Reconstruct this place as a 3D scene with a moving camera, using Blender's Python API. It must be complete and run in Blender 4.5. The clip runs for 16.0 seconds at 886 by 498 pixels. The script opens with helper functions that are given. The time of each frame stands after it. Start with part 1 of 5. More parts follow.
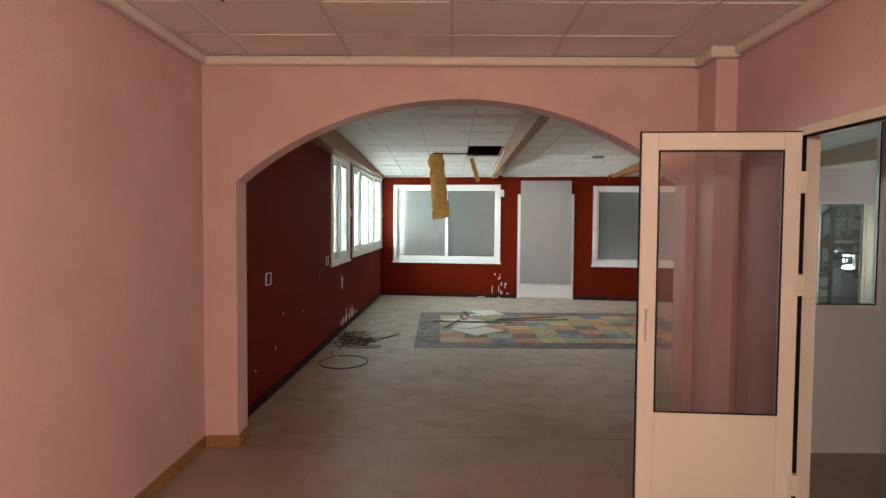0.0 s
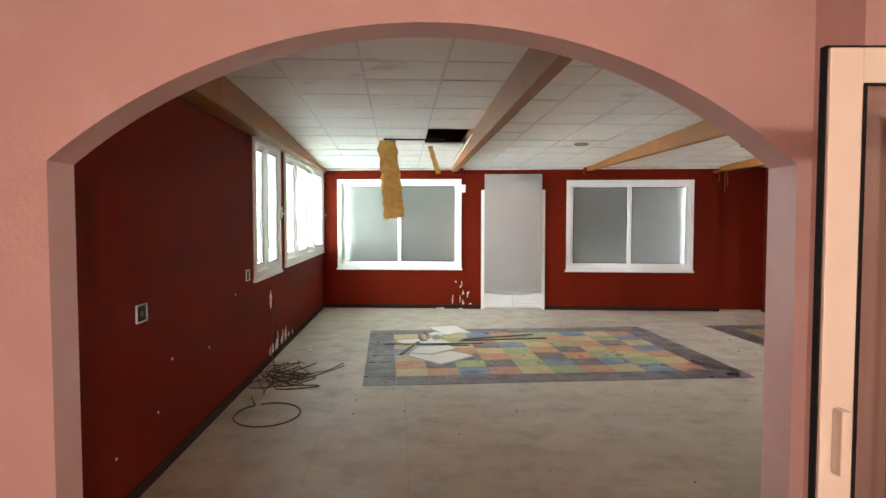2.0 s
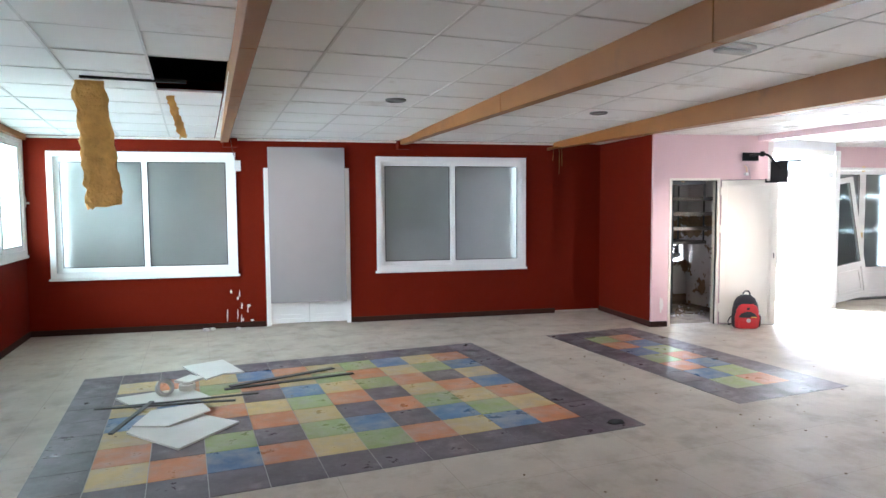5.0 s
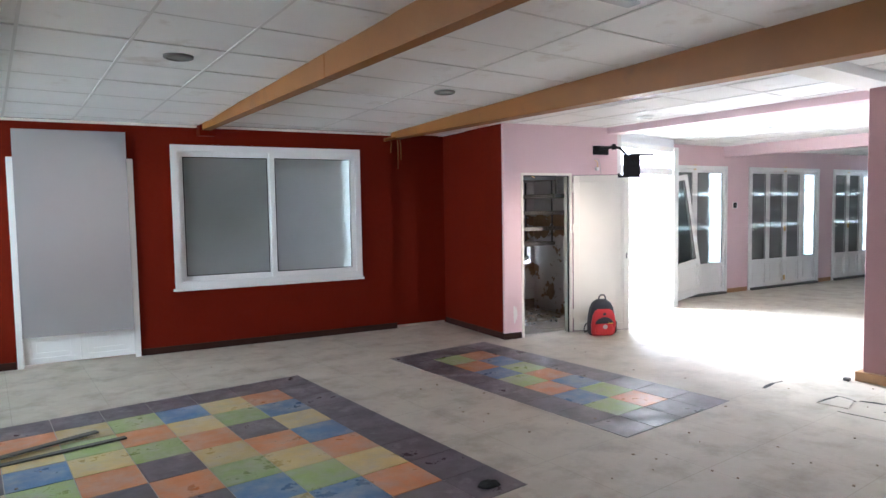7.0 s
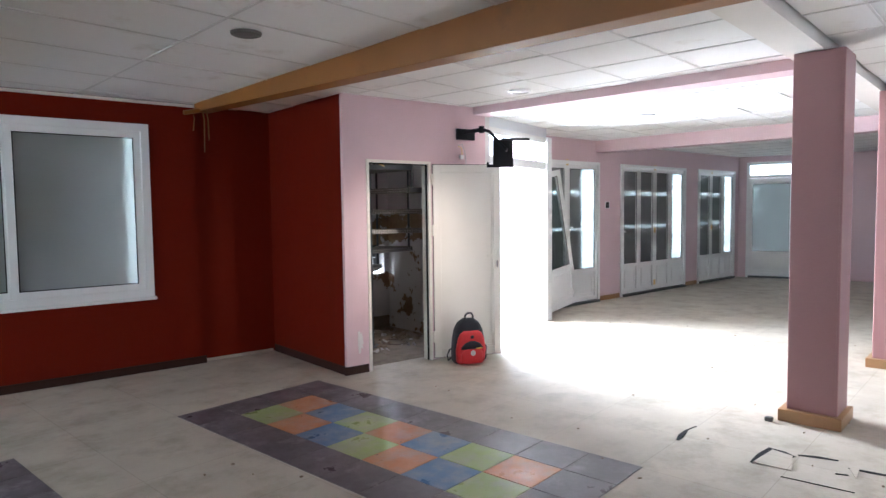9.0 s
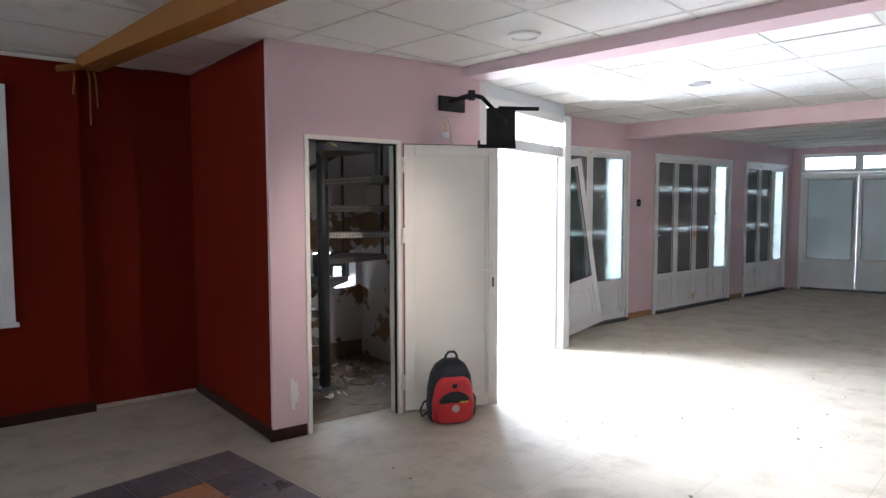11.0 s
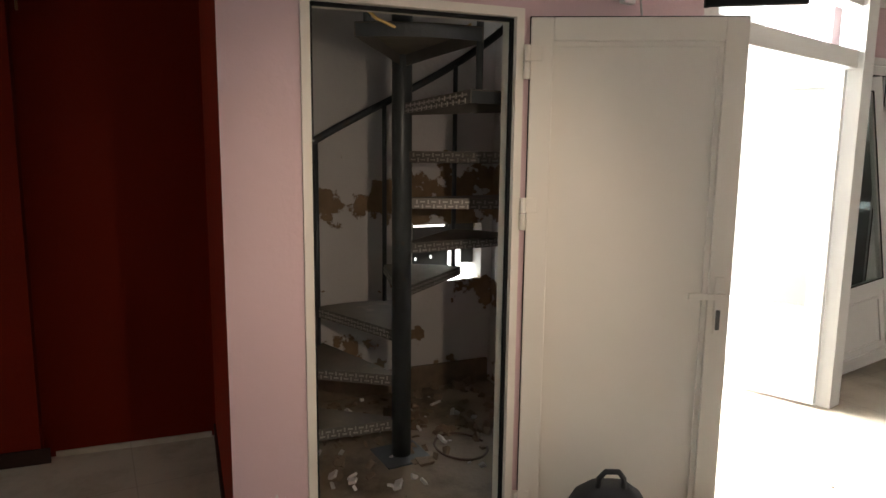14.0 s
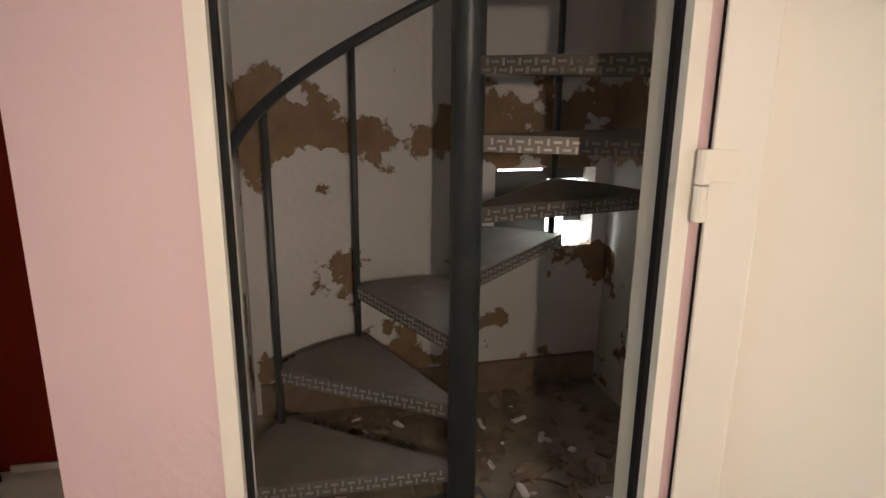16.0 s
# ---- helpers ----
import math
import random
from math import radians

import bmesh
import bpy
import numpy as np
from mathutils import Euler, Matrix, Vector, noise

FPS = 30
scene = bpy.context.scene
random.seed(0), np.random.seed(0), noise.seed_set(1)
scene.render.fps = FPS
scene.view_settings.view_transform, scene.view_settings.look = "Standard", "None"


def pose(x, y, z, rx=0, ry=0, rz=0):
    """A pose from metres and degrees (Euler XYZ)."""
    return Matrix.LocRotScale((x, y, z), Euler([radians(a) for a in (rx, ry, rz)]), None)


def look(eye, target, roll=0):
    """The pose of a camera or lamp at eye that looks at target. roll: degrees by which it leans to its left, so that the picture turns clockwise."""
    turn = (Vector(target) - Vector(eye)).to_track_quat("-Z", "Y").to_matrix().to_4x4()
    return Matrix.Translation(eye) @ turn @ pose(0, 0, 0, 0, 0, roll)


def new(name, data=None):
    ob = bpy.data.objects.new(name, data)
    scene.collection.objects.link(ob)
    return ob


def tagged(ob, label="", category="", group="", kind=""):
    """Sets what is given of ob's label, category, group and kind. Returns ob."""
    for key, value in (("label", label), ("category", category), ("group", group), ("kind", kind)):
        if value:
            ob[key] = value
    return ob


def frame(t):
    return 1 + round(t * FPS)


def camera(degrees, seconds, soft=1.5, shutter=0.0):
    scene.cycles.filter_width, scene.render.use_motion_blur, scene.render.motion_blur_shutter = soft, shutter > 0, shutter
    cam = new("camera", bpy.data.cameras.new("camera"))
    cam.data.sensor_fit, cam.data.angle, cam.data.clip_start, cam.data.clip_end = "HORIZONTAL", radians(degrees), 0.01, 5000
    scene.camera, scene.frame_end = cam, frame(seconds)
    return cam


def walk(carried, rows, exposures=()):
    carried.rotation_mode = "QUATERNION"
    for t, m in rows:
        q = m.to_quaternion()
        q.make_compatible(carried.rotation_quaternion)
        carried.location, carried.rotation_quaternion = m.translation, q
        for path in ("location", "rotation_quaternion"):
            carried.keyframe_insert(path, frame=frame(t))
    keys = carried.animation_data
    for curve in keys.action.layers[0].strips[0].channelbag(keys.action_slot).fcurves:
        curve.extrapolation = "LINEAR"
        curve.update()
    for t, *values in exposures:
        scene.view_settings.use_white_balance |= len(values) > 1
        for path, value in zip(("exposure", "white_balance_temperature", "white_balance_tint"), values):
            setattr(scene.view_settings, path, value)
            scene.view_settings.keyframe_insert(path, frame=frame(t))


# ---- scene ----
cam = camera(69.3, 16.0)
METRES, EYE, TILT, LEAN, TURN = 13.0, 1.63, 0.0, 0.6, 0.6
ROWS = [
    (0.0, 0.0, 0.0, 0.0, 0.04, -2.6, -0.99),
    (0.5, -0.0053, 0.0353, 0.0013, -2.11, -2.98, -0.79),
    (1.0, -0.0048, 0.0711, 0.0009, -3.49, -3.01, -0.9),
    (1.5, -0.0051, 0.1052, 0.0005, -3.96, -2.97, -0.77),
    (2.0, -0.0057, 0.1388, 0.0021, -4.57, -2.7, -0.62),
    (2.5, -0.0015, 0.1735, 0.0017, -5.05, -2.64, -0.71),
    (3.0, 0.0024, 0.2082, -0.0, -5.65, -2.82, -0.62),
    (3.5, 0.0101, 0.2415, 0.0023, -8.21, -3.1, -0.39),
    (4.0, 0.0217, 0.2746, 0.0019, -12.08, -3.18, -0.32),
    (4.5, 0.0327, 0.3051, 0.0017, -15.85, -3.53, -0.18),
    (5.0, 0.0454, 0.334, 0.0014, -21.61, -3.64, -0.15),
    (7.5, 0.117, 0.4481, -0.0051, -40.44, -3.08, 0.46),
    (8.0, 0.1433, 0.4705, -0.0064, -45.06, -3.1, 0.32),
    (8.5, 0.1699, 0.493, -0.008, -46.93, -3.37, 0.39),
    (9.0, 0.1981, 0.5143, -0.0073, -48.2, -3.06, 0.32),
    (11.5, 0.3457, 0.606, -0.0049, -45.18, -3.73, -0.51),
    (12.0, 0.3726, 0.6255, -0.0056, -43.19, -4.06, -0.66),
    (12.5, 0.3959, 0.6456, -0.0053, -40.16, -4.45, -0.85),
    (13.0, 0.417, 0.6676, -0.0047, -36.93, -4.93, -0.94),
    (13.5, 0.4395, 0.6893, -0.0039, -33.71, -6.23, -1.29),
    (14.0, 0.4568, 0.7102, -0.0057, -29.38, -7.84, -1.17),
    (14.5, 0.4734, 0.7336, -0.0065, -25.14, -8.42, -1.04),
    (15.0, 0.4896, 0.7561, -0.0072, -22.23, -10.67, -1.11),
    (15.5, 0.4974, 0.7745, -0.008, -20.05, -12.73, -0.98),
    (16.0, 0.5041, 0.7871, -0.0078, -19.91, -14.76, -1.11),
]
walk(cam, [(t, pose(0, 0, EYE, TILT, LEAN, TURN) @ pose(METRES * x, METRES * y, METRES * z, 90 + pitch, roll, yaw)) for t, x, y, z, yaw, pitch, roll in ROWS],
     exposures=[(0.0, -0.55, 6500, 10), (0.5, -0.3, 6500, 10), (1.0, -0.15, 6500, 10), (2.0, 0.0, 6500, 10), (3.5, -0.1, 5950, 10), (5.0, -0.12, 5600, 10), (7.5, -0.55, 5550, 10), (9.0, -0.82, 5600, 10), (11.5, -1.5, 5700, 10), (12.5, -1.8, 6000, 10), (13.2, -1.9, 6400, 10), (14.5, -1.8, 7200, 10), (15.2, -1.55, 7500, 10), (16.0, -1.15, 6800, 10)])

# ---- light ----
world = bpy.data.worlds.new("world")
scene.world = world
world.use_nodes = True
wn = world.node_tree
sky = wn.nodes.new("ShaderNodeTexSky")
sky.sky_type = "NISHITA"
sky.sun_disc = False
sky.sun_elevation, sky.sun_rotation = radians(40), radians(-20)
wn.links.new(sky.outputs[0], wn.nodes["Background"].inputs[0])
wn.nodes["Background"].inputs[1].default_value = 0.06


def area(name, at, towards, w, h, watts, colour=(1, 1, 1)):
    d = bpy.data.lights.new(name, "AREA")
    d.shape, d.size, d.size_y, d.energy, d.color = "RECTANGLE", w, h, watts, colour
    ob = new(name, d)
    ob.matrix_world = look(at, towards)
    return ob


DAY = (0.93, 0.97, 1.0)
area("window_light", (-3.6, 11.2, 2.1), (-1.0, 11.0, 1.3), 7.0, 2.6, 2350, DAY)
area("entrance_light", (9.0, 13.3, 1.9), (9.4, 9.5, 0.9), 1.75, 2.6, 5100, DAY)
area("facade_light", (13.6, 13.2, 1.6), (13.3, 10, 0.9), 6.5, 2.2, 6000, DAY)
area("yard_light", (1.9, 15.6, 1.9), (1.9, 12.5, 1.3), 8.0, 2.2, 5000, DAY)
# Added fixed point lamp standing in for the carried torch; no bulb here.
hall_torch = bpy.data.lights.new("hall_torch_stand_in", "POINT")
hall_torch.energy, hall_torch.shadow_soft_size, hall_torch.color = 300, 0.09, (1.0, 0.79, 0.62)
new("hall_torch_stand_in", hall_torch).location = (0.15, -0.9, 2.3)

# Added fixed spot in mid-air, standing in for the torch carried along.
torch = bpy.data.lights.new("torch_stand_in", "SPOT")
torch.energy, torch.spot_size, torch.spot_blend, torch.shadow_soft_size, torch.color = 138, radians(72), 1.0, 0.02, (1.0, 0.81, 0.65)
new("torch_stand_in", torch).matrix_world = look((6.45, 9.6, 1.55), (6.88, 11.6, 1.0))
# Added lamp below the closed slab, standing in for daylight from upstairs.
area("stairwell_light", (6.95, 11.75, 3.2), (7.9, 12.9, 1.5), 0.7, 0.7, 30, DAY)

# ---- materials ----


def mat(name, base, rough=0.6, metal=0.0, var=0.12, scale=6.0, fine=90.0, bump=0.08, dirt=None, dirt_at=0.6, dirt_scale=2.0, spec=0.5, per_object=0.0, dirt_soft=0.14, joints=None, rough_var=0.0):
    m = bpy.data.materials.new(name)
    m.use_nodes = True
    nt = m.node_tree
    N, L = nt.nodes, nt.links
    b = N["Principled BSDF"]
    b.inputs["Roughness"].default_value, b.inputs["Metallic"].default_value = rough, metal
    b.inputs["Specular IOR Level"].default_value = spec
    co = N.new("ShaderNodeTexCoord")
    geo = N.new("ShaderNodeNewGeometry")
    n1, n2 = N.new("ShaderNodeTexNoise"), N.new("ShaderNodeTexNoise")
    n1.inputs["Scale"].default_value, n2.inputs["Scale"].default_value = scale, fine
    n1.inputs["Detail"].default_value = 5
    for n in (n1, n2):
        L.new(geo.outputs["Position"], n.inputs["Vector"])
    mixv = N.new("ShaderNodeMix")
    mixv.data_type = "RGBA"
    mixv.inputs["A"].default_value = (*[c * (1 - var) for c in base], 1)
    mixv.inputs["B"].default_value = (*[min(1, c * (1 + var)) for c in base], 1)
    L.new(n1.outputs["Fac"], mixv.inputs["Factor"])
    out = mixv.outputs["Result"]
    if per_object:
        oi = N.new("ShaderNodeObjectInfo")
        hs = N.new("ShaderNodeHueSaturation")
        mr = N.new("ShaderNodeMapRange")
        mr.inputs["To Min"].default_value, mr.inputs["To Max"].default_value = 1 - per_object, 1 + per_object
        L.new(oi.outputs["Random"], mr.inputs["Value"])
        L.new(mr.outputs["Result"], hs.inputs["Value"])
        L.new(out, hs.inputs["Color"])
        out = hs.outputs["Color"]
    if dirt:
        n3 = N.new("ShaderNodeTexNoise")
        n3.inputs["Scale"].default_value, n3.inputs["Detail"].default_value, n3.inputs["Roughness"].default_value = dirt_scale, 8, 0.65
        L.new(geo.outputs["Position"], n3.inputs["Vector"])
        ramp = N.new("ShaderNodeValToRGB")
        ramp.color_ramp.elements[0].position, ramp.color_ramp.elements[1].position = dirt_at, min(1, dirt_at + dirt_soft)
        L.new(n3.outputs["Fac"], ramp.inputs["Fac"])
        md = N.new("ShaderNodeMix")
        md.data_type = "RGBA"
        md.inputs["B"].default_value = (*dirt, 1)
        L.new(ramp.outputs["Color"], md.inputs["Factor"])
        L.new(out, md.inputs["A"])
        out = md.outputs["Result"]
    if joints:
        mp, br = N.new("ShaderNodeMapping"), N.new("ShaderNodeTexBrick")
        mp.inputs["Location"].default_value = (-joints[0], -joints[1], 0)
        br.offset, br.inputs["Scale"].default_value = 0.0, 1.0
        br.inputs["Brick Width"].default_value = br.inputs["Row Height"].default_value = joints[2]
        br.inputs["Mortar Size"].default_value, br.inputs["Mortar Smooth"].default_value = 0.0035, 0.4
        br.inputs["Color1"].default_value, br.inputs["Color2"].default_value, br.inputs["Mortar"].default_value = (0.90, 0.90, 0.90, 1), (1, 1, 1, 1), (0.5, 0.48, 0.45, 1)
        L.new(geo.outputs["Position"], mp.inputs["Vector"])
        L.new(mp.outputs["Vector"], br.inputs["Vector"])
        mj = N.new("ShaderNodeMix")
        mj.data_type, mj.blend_type = "RGBA", "MULTIPLY"
        mj.inputs["Factor"].default_value = 0.42
        L.new(out, mj.inputs["A"])
        L.new(br.outputs["Color"], mj.inputs["B"])
        out = mj.outputs["Result"]
    L.new(out, b.inputs["Base Color"])
    if rough_var:
        n4, rr = N.new("ShaderNodeTexNoise"), N.new("ShaderNodeMapRange")
        n4.inputs["Scale"].default_value, n4.inputs["Detail"].default_value, n4.inputs["Roughness"].default_value = 3.7, 7, 0.7
        L.new(geo.outputs["Position"], n4.inputs["Vector"])
        rr.inputs["From Min"].default_value, rr.inputs["From Max"].default_value = 0.35, 0.65
        rr.inputs["To Min"].default_value, rr.inputs["To Max"].default_value = rough - rough_var, rough + rough_var
        L.new(n4.outputs["Fac"], rr.inputs["Value"])
        L.new(rr.outputs["Result"], b.inputs["Roughness"])
    bp = N.new("ShaderNodeBump")
    bp.inputs["Strength"].default_value, bp.inputs["Distance"].default_value = bump, 0.01
    L.new(n2.outputs["Fac"], bp.inputs["Height"])
    L.new(bp.outputs["Normal"], b.inputs["Normal"])
    return m


def glass_mat(name, tint, rough=0.0):
    m = bpy.data.materials.new(name)
    m.use_nodes = True
    N, L = m.node_tree.nodes, m.node_tree.links
    tr, gl, mx = N.new("ShaderNodeBsdfTransparent"), N.new("ShaderNodeBsdfGlossy"), N.new("ShaderNodeMixShader")
    tr.inputs["Color"].default_value = (*tint, 1)
    gl.inputs["Roughness"].default_value = 0.02
    mx.inputs[0].default_value = 0.07
    L.new(tr.outputs[0], mx.inputs[1])
    L.new(gl.outputs[0], mx.inputs[2])
    L.new(mx.outputs[0], N["Material Output"].inputs[0])
    return m


def frosted_mat(name, tint, clear=0.0):
    m = bpy.data.materials.new(name)
    m.use_nodes = True
    N, L = m.node_tree.nodes, m.node_tree.links
    tr, gl, mx = N.new("ShaderNodeBsdfTranslucent"), N.new("ShaderNodeBsdfGlossy"), N.new("ShaderNodeMixShader")
    geo, n = N.new("ShaderNodeNewGeometry"), N.new("ShaderNodeTexNoise")
    n.inputs["Scale"].default_value = 1.3
    L.new(geo.outputs["Position"], n.inputs["Vector"])
    mc = N.new("ShaderNodeMix")
    mc.data_type = "RGBA"
    mc.inputs["A"].default_value = (*[c * 0.75 for c in tint], 1)
    mc.inputs["B"].default_value = (*[min(1, c * 1.15) for c in tint], 1)
    L.new(n.outputs["Fac"], mc.inputs["Factor"])
    L.new(mc.outputs["Result"], tr.inputs["Color"])
    gl.inputs["Roughness"].default_value = 0.06
    mx.inputs[0].default_value = 0.08
    df, m2 = N.new("ShaderNodeBsdfDiffuse"), N.new("ShaderNodeMixShader")
    df.inputs["Color"].default_value = (0.30, 0.31, 0.29, 1)
    m2.inputs[0].default_value = 0.55 - clear
    L.new(tr.outputs[0], m2.inputs[1])
    L.new(df.outputs[0], m2.inputs[2])
    L.new(m2.outputs[0], mx.inputs[1])
    L.new(gl.outputs[0], mx.inputs[2])
    L.new(mx.outputs[0], N["Material Output"].inputs[0])
    return m


def glow_mat(name, colour, strength):
    m = bpy.data.materials.new(name)
    m.use_nodes = True
    b = m.node_tree.nodes["Principled BSDF"]
    b.inputs["Base Color"].default_value = (*colour, 1)
    b.inputs["Emission Color"].default_value = (*colour, 1)
    b.inputs["Emission Strength"].default_value = strength
    return m


RED = mat("red_paint", (0.128, 0.0094, 0.0022), 0.7, var=0.12, scale=1.5, bump=0.12, dirt=(0.13, 0.014, 0.009), dirt_at=0.62, spec=0.08)
PINK = mat("pink_paint", (0.66, 0.455, 0.445), 0.5, var=0.10, scale=2.6, bump=0.25, fine=45, dirt=(0.70, 0.54, 0.53), dirt_at=0.52, dirt_soft=0.25, spec=0.35)
LILAC = mat("lilac_paint", (0.65, 0.475, 0.495), 0.55, var=0.05, scale=1.2, bump=0.12, fine=60, spec=0.35)
WHITEWALL = mat("white_wall_paint", (0.74, 0.76, 0.8), 0.6, var=0.05, scale=1.5)
# Same paint as LILAC; the columns' shade is put into this darker colour.
LILAC_SHADED = mat("lilac_paint_shaded", (0.30, 0.155, 0.15), 0.5, var=0.06, scale=1.2, bump=0.12, fine=60, spec=0.35)
TILE = mat("ceiling_tile", (0.87, 0.855, 0.83), 0.75, var=0.06, scale=1.3, bump=0.2, fine=160, dirt=(0.66, 0.61, 0.55), dirt_at=0.6)
TBAR = mat("ceiling_bar", (0.70, 0.68, 0.65), 0.5, var=0.05)
CORNICE = mat("cornice_plaster", (0.76, 0.71, 0.65), 0.6, var=0.05)
CLOSETFLOOR = mat("closet_dust_floor", (0.26, 0.21, 0.155), 0.8, var=0.25, scale=5, bump=0.3, fine=40, dirt=(0.14, 0.10, 0.07), dirt_at=0.48, dirt_soft=0.2, dirt_scale=4)
FLOOR = mat("worn_vinyl_floor", (0.485, 0.425, 0.345), 0.55, var=0.2, scale=2.2, bump=0.12, fine=40, dirt=(0.27, 0.22, 0.16), dirt_at=0.48, dirt_scale=3.1, dirt_soft=0.34, joints=(4.62, 8.35, 0.665), rough_var=0.15)


def arch_dirt_and_shade(m, y_full, y_none):
    """Brown by the arch, smearing out into the room: part dirt, part painted shade."""
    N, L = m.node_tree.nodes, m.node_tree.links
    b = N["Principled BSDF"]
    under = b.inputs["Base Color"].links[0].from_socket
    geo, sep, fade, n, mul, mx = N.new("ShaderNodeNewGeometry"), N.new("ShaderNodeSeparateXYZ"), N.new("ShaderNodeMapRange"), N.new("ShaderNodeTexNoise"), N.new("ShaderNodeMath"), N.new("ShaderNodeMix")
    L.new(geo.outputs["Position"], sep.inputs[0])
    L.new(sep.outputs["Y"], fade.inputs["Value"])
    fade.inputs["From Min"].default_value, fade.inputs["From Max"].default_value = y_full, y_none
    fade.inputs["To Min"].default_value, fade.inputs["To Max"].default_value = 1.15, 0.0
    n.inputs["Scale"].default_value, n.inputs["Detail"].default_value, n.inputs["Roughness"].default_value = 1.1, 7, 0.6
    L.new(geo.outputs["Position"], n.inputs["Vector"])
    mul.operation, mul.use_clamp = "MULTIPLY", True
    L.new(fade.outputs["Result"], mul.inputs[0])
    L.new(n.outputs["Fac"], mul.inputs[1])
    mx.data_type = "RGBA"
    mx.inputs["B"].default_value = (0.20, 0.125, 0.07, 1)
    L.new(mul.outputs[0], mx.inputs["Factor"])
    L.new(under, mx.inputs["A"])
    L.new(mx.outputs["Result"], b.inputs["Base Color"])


# Stain by the arch, with dimness and warm tint put into the colour.
arch_dirt_and_shade(FLOOR, 4.7, 8.2)
HALLFLOOR = mat("hall_floor", (0.30, 0.235, 0.175), 0.45, var=0.15, scale=2.0, bump=0.08, fine=50, dirt=(0.20, 0.145, 0.105), dirt_at=0.5, dirt_soft=0.3, dirt_scale=2.5, joints=(0.1, 4.7, 0.5))
WOOD = mat("pine_beam", (0.235, 0.086, 0.009), 0.5, var=0.22, scale=3.0, bump=0.1, fine=60, dirt=(0.16, 0.062, 0.012), dirt_at=0.58)
SKIRT = mat("brown_skirting", (0.032, 0.014, 0.010), 0.7, var=0.2, spec=0.15)
WOODSKIRT = mat("wood_skirting", (0.31, 0.16, 0.065), 0.45, var=0.2)
PVC = mat("white_pvc", (0.82, 0.82, 0.80), 0.32, var=0.03, bump=0.02, dirt=(0.72, 0.71, 0.68), dirt_at=0.66)
CREAM = mat("cream_lacquer", (0.78, 0.74, 0.66), 0.5, var=0.03, bump=0.02)
BLACK = mat("black_rubber", (0.010, 0.010, 0.011), 0.8, var=0.1, spec=0.2)
STEEL = mat("dark_steel", (0.075, 0.085, 0.09), 0.42, metal=0.35, var=0.3, scale=8, bump=0.1, dirt=(0.12, 0.09, 0.06), dirt_at=0.6, dirt_scale=6)
NOSING = mat("worn_plate", (0.17, 0.16, 0.145), 0.45, metal=0.3, var=0.25, scale=12)
TREAD = mat("dusty_tread", (0.19, 0.165, 0.135), 0.7, var=0.25, scale=8, dirt=(0.3, 0.25, 0.2), dirt_at=0.58, dirt_scale=7)
CHEQUER = mat("chequer_plate", (0.42, 0.40, 0.37), 0.38, metal=0.45, var=0.15, scale=12, dirt=(0.14, 0.11, 0.08), dirt_at=0.6, dirt_scale=9)
ALU = mat("aluminium_sheet", (0.36, 0.375, 0.385), 0.36, metal=0.6, var=0.06, scale=2.0, bump=0.03, fine=25)
BLOTCH = mat("damp_plaster", (0.70, 0.68, 0.66), 0.75, var=0.08, scale=3, bump=0.3, fine=30)


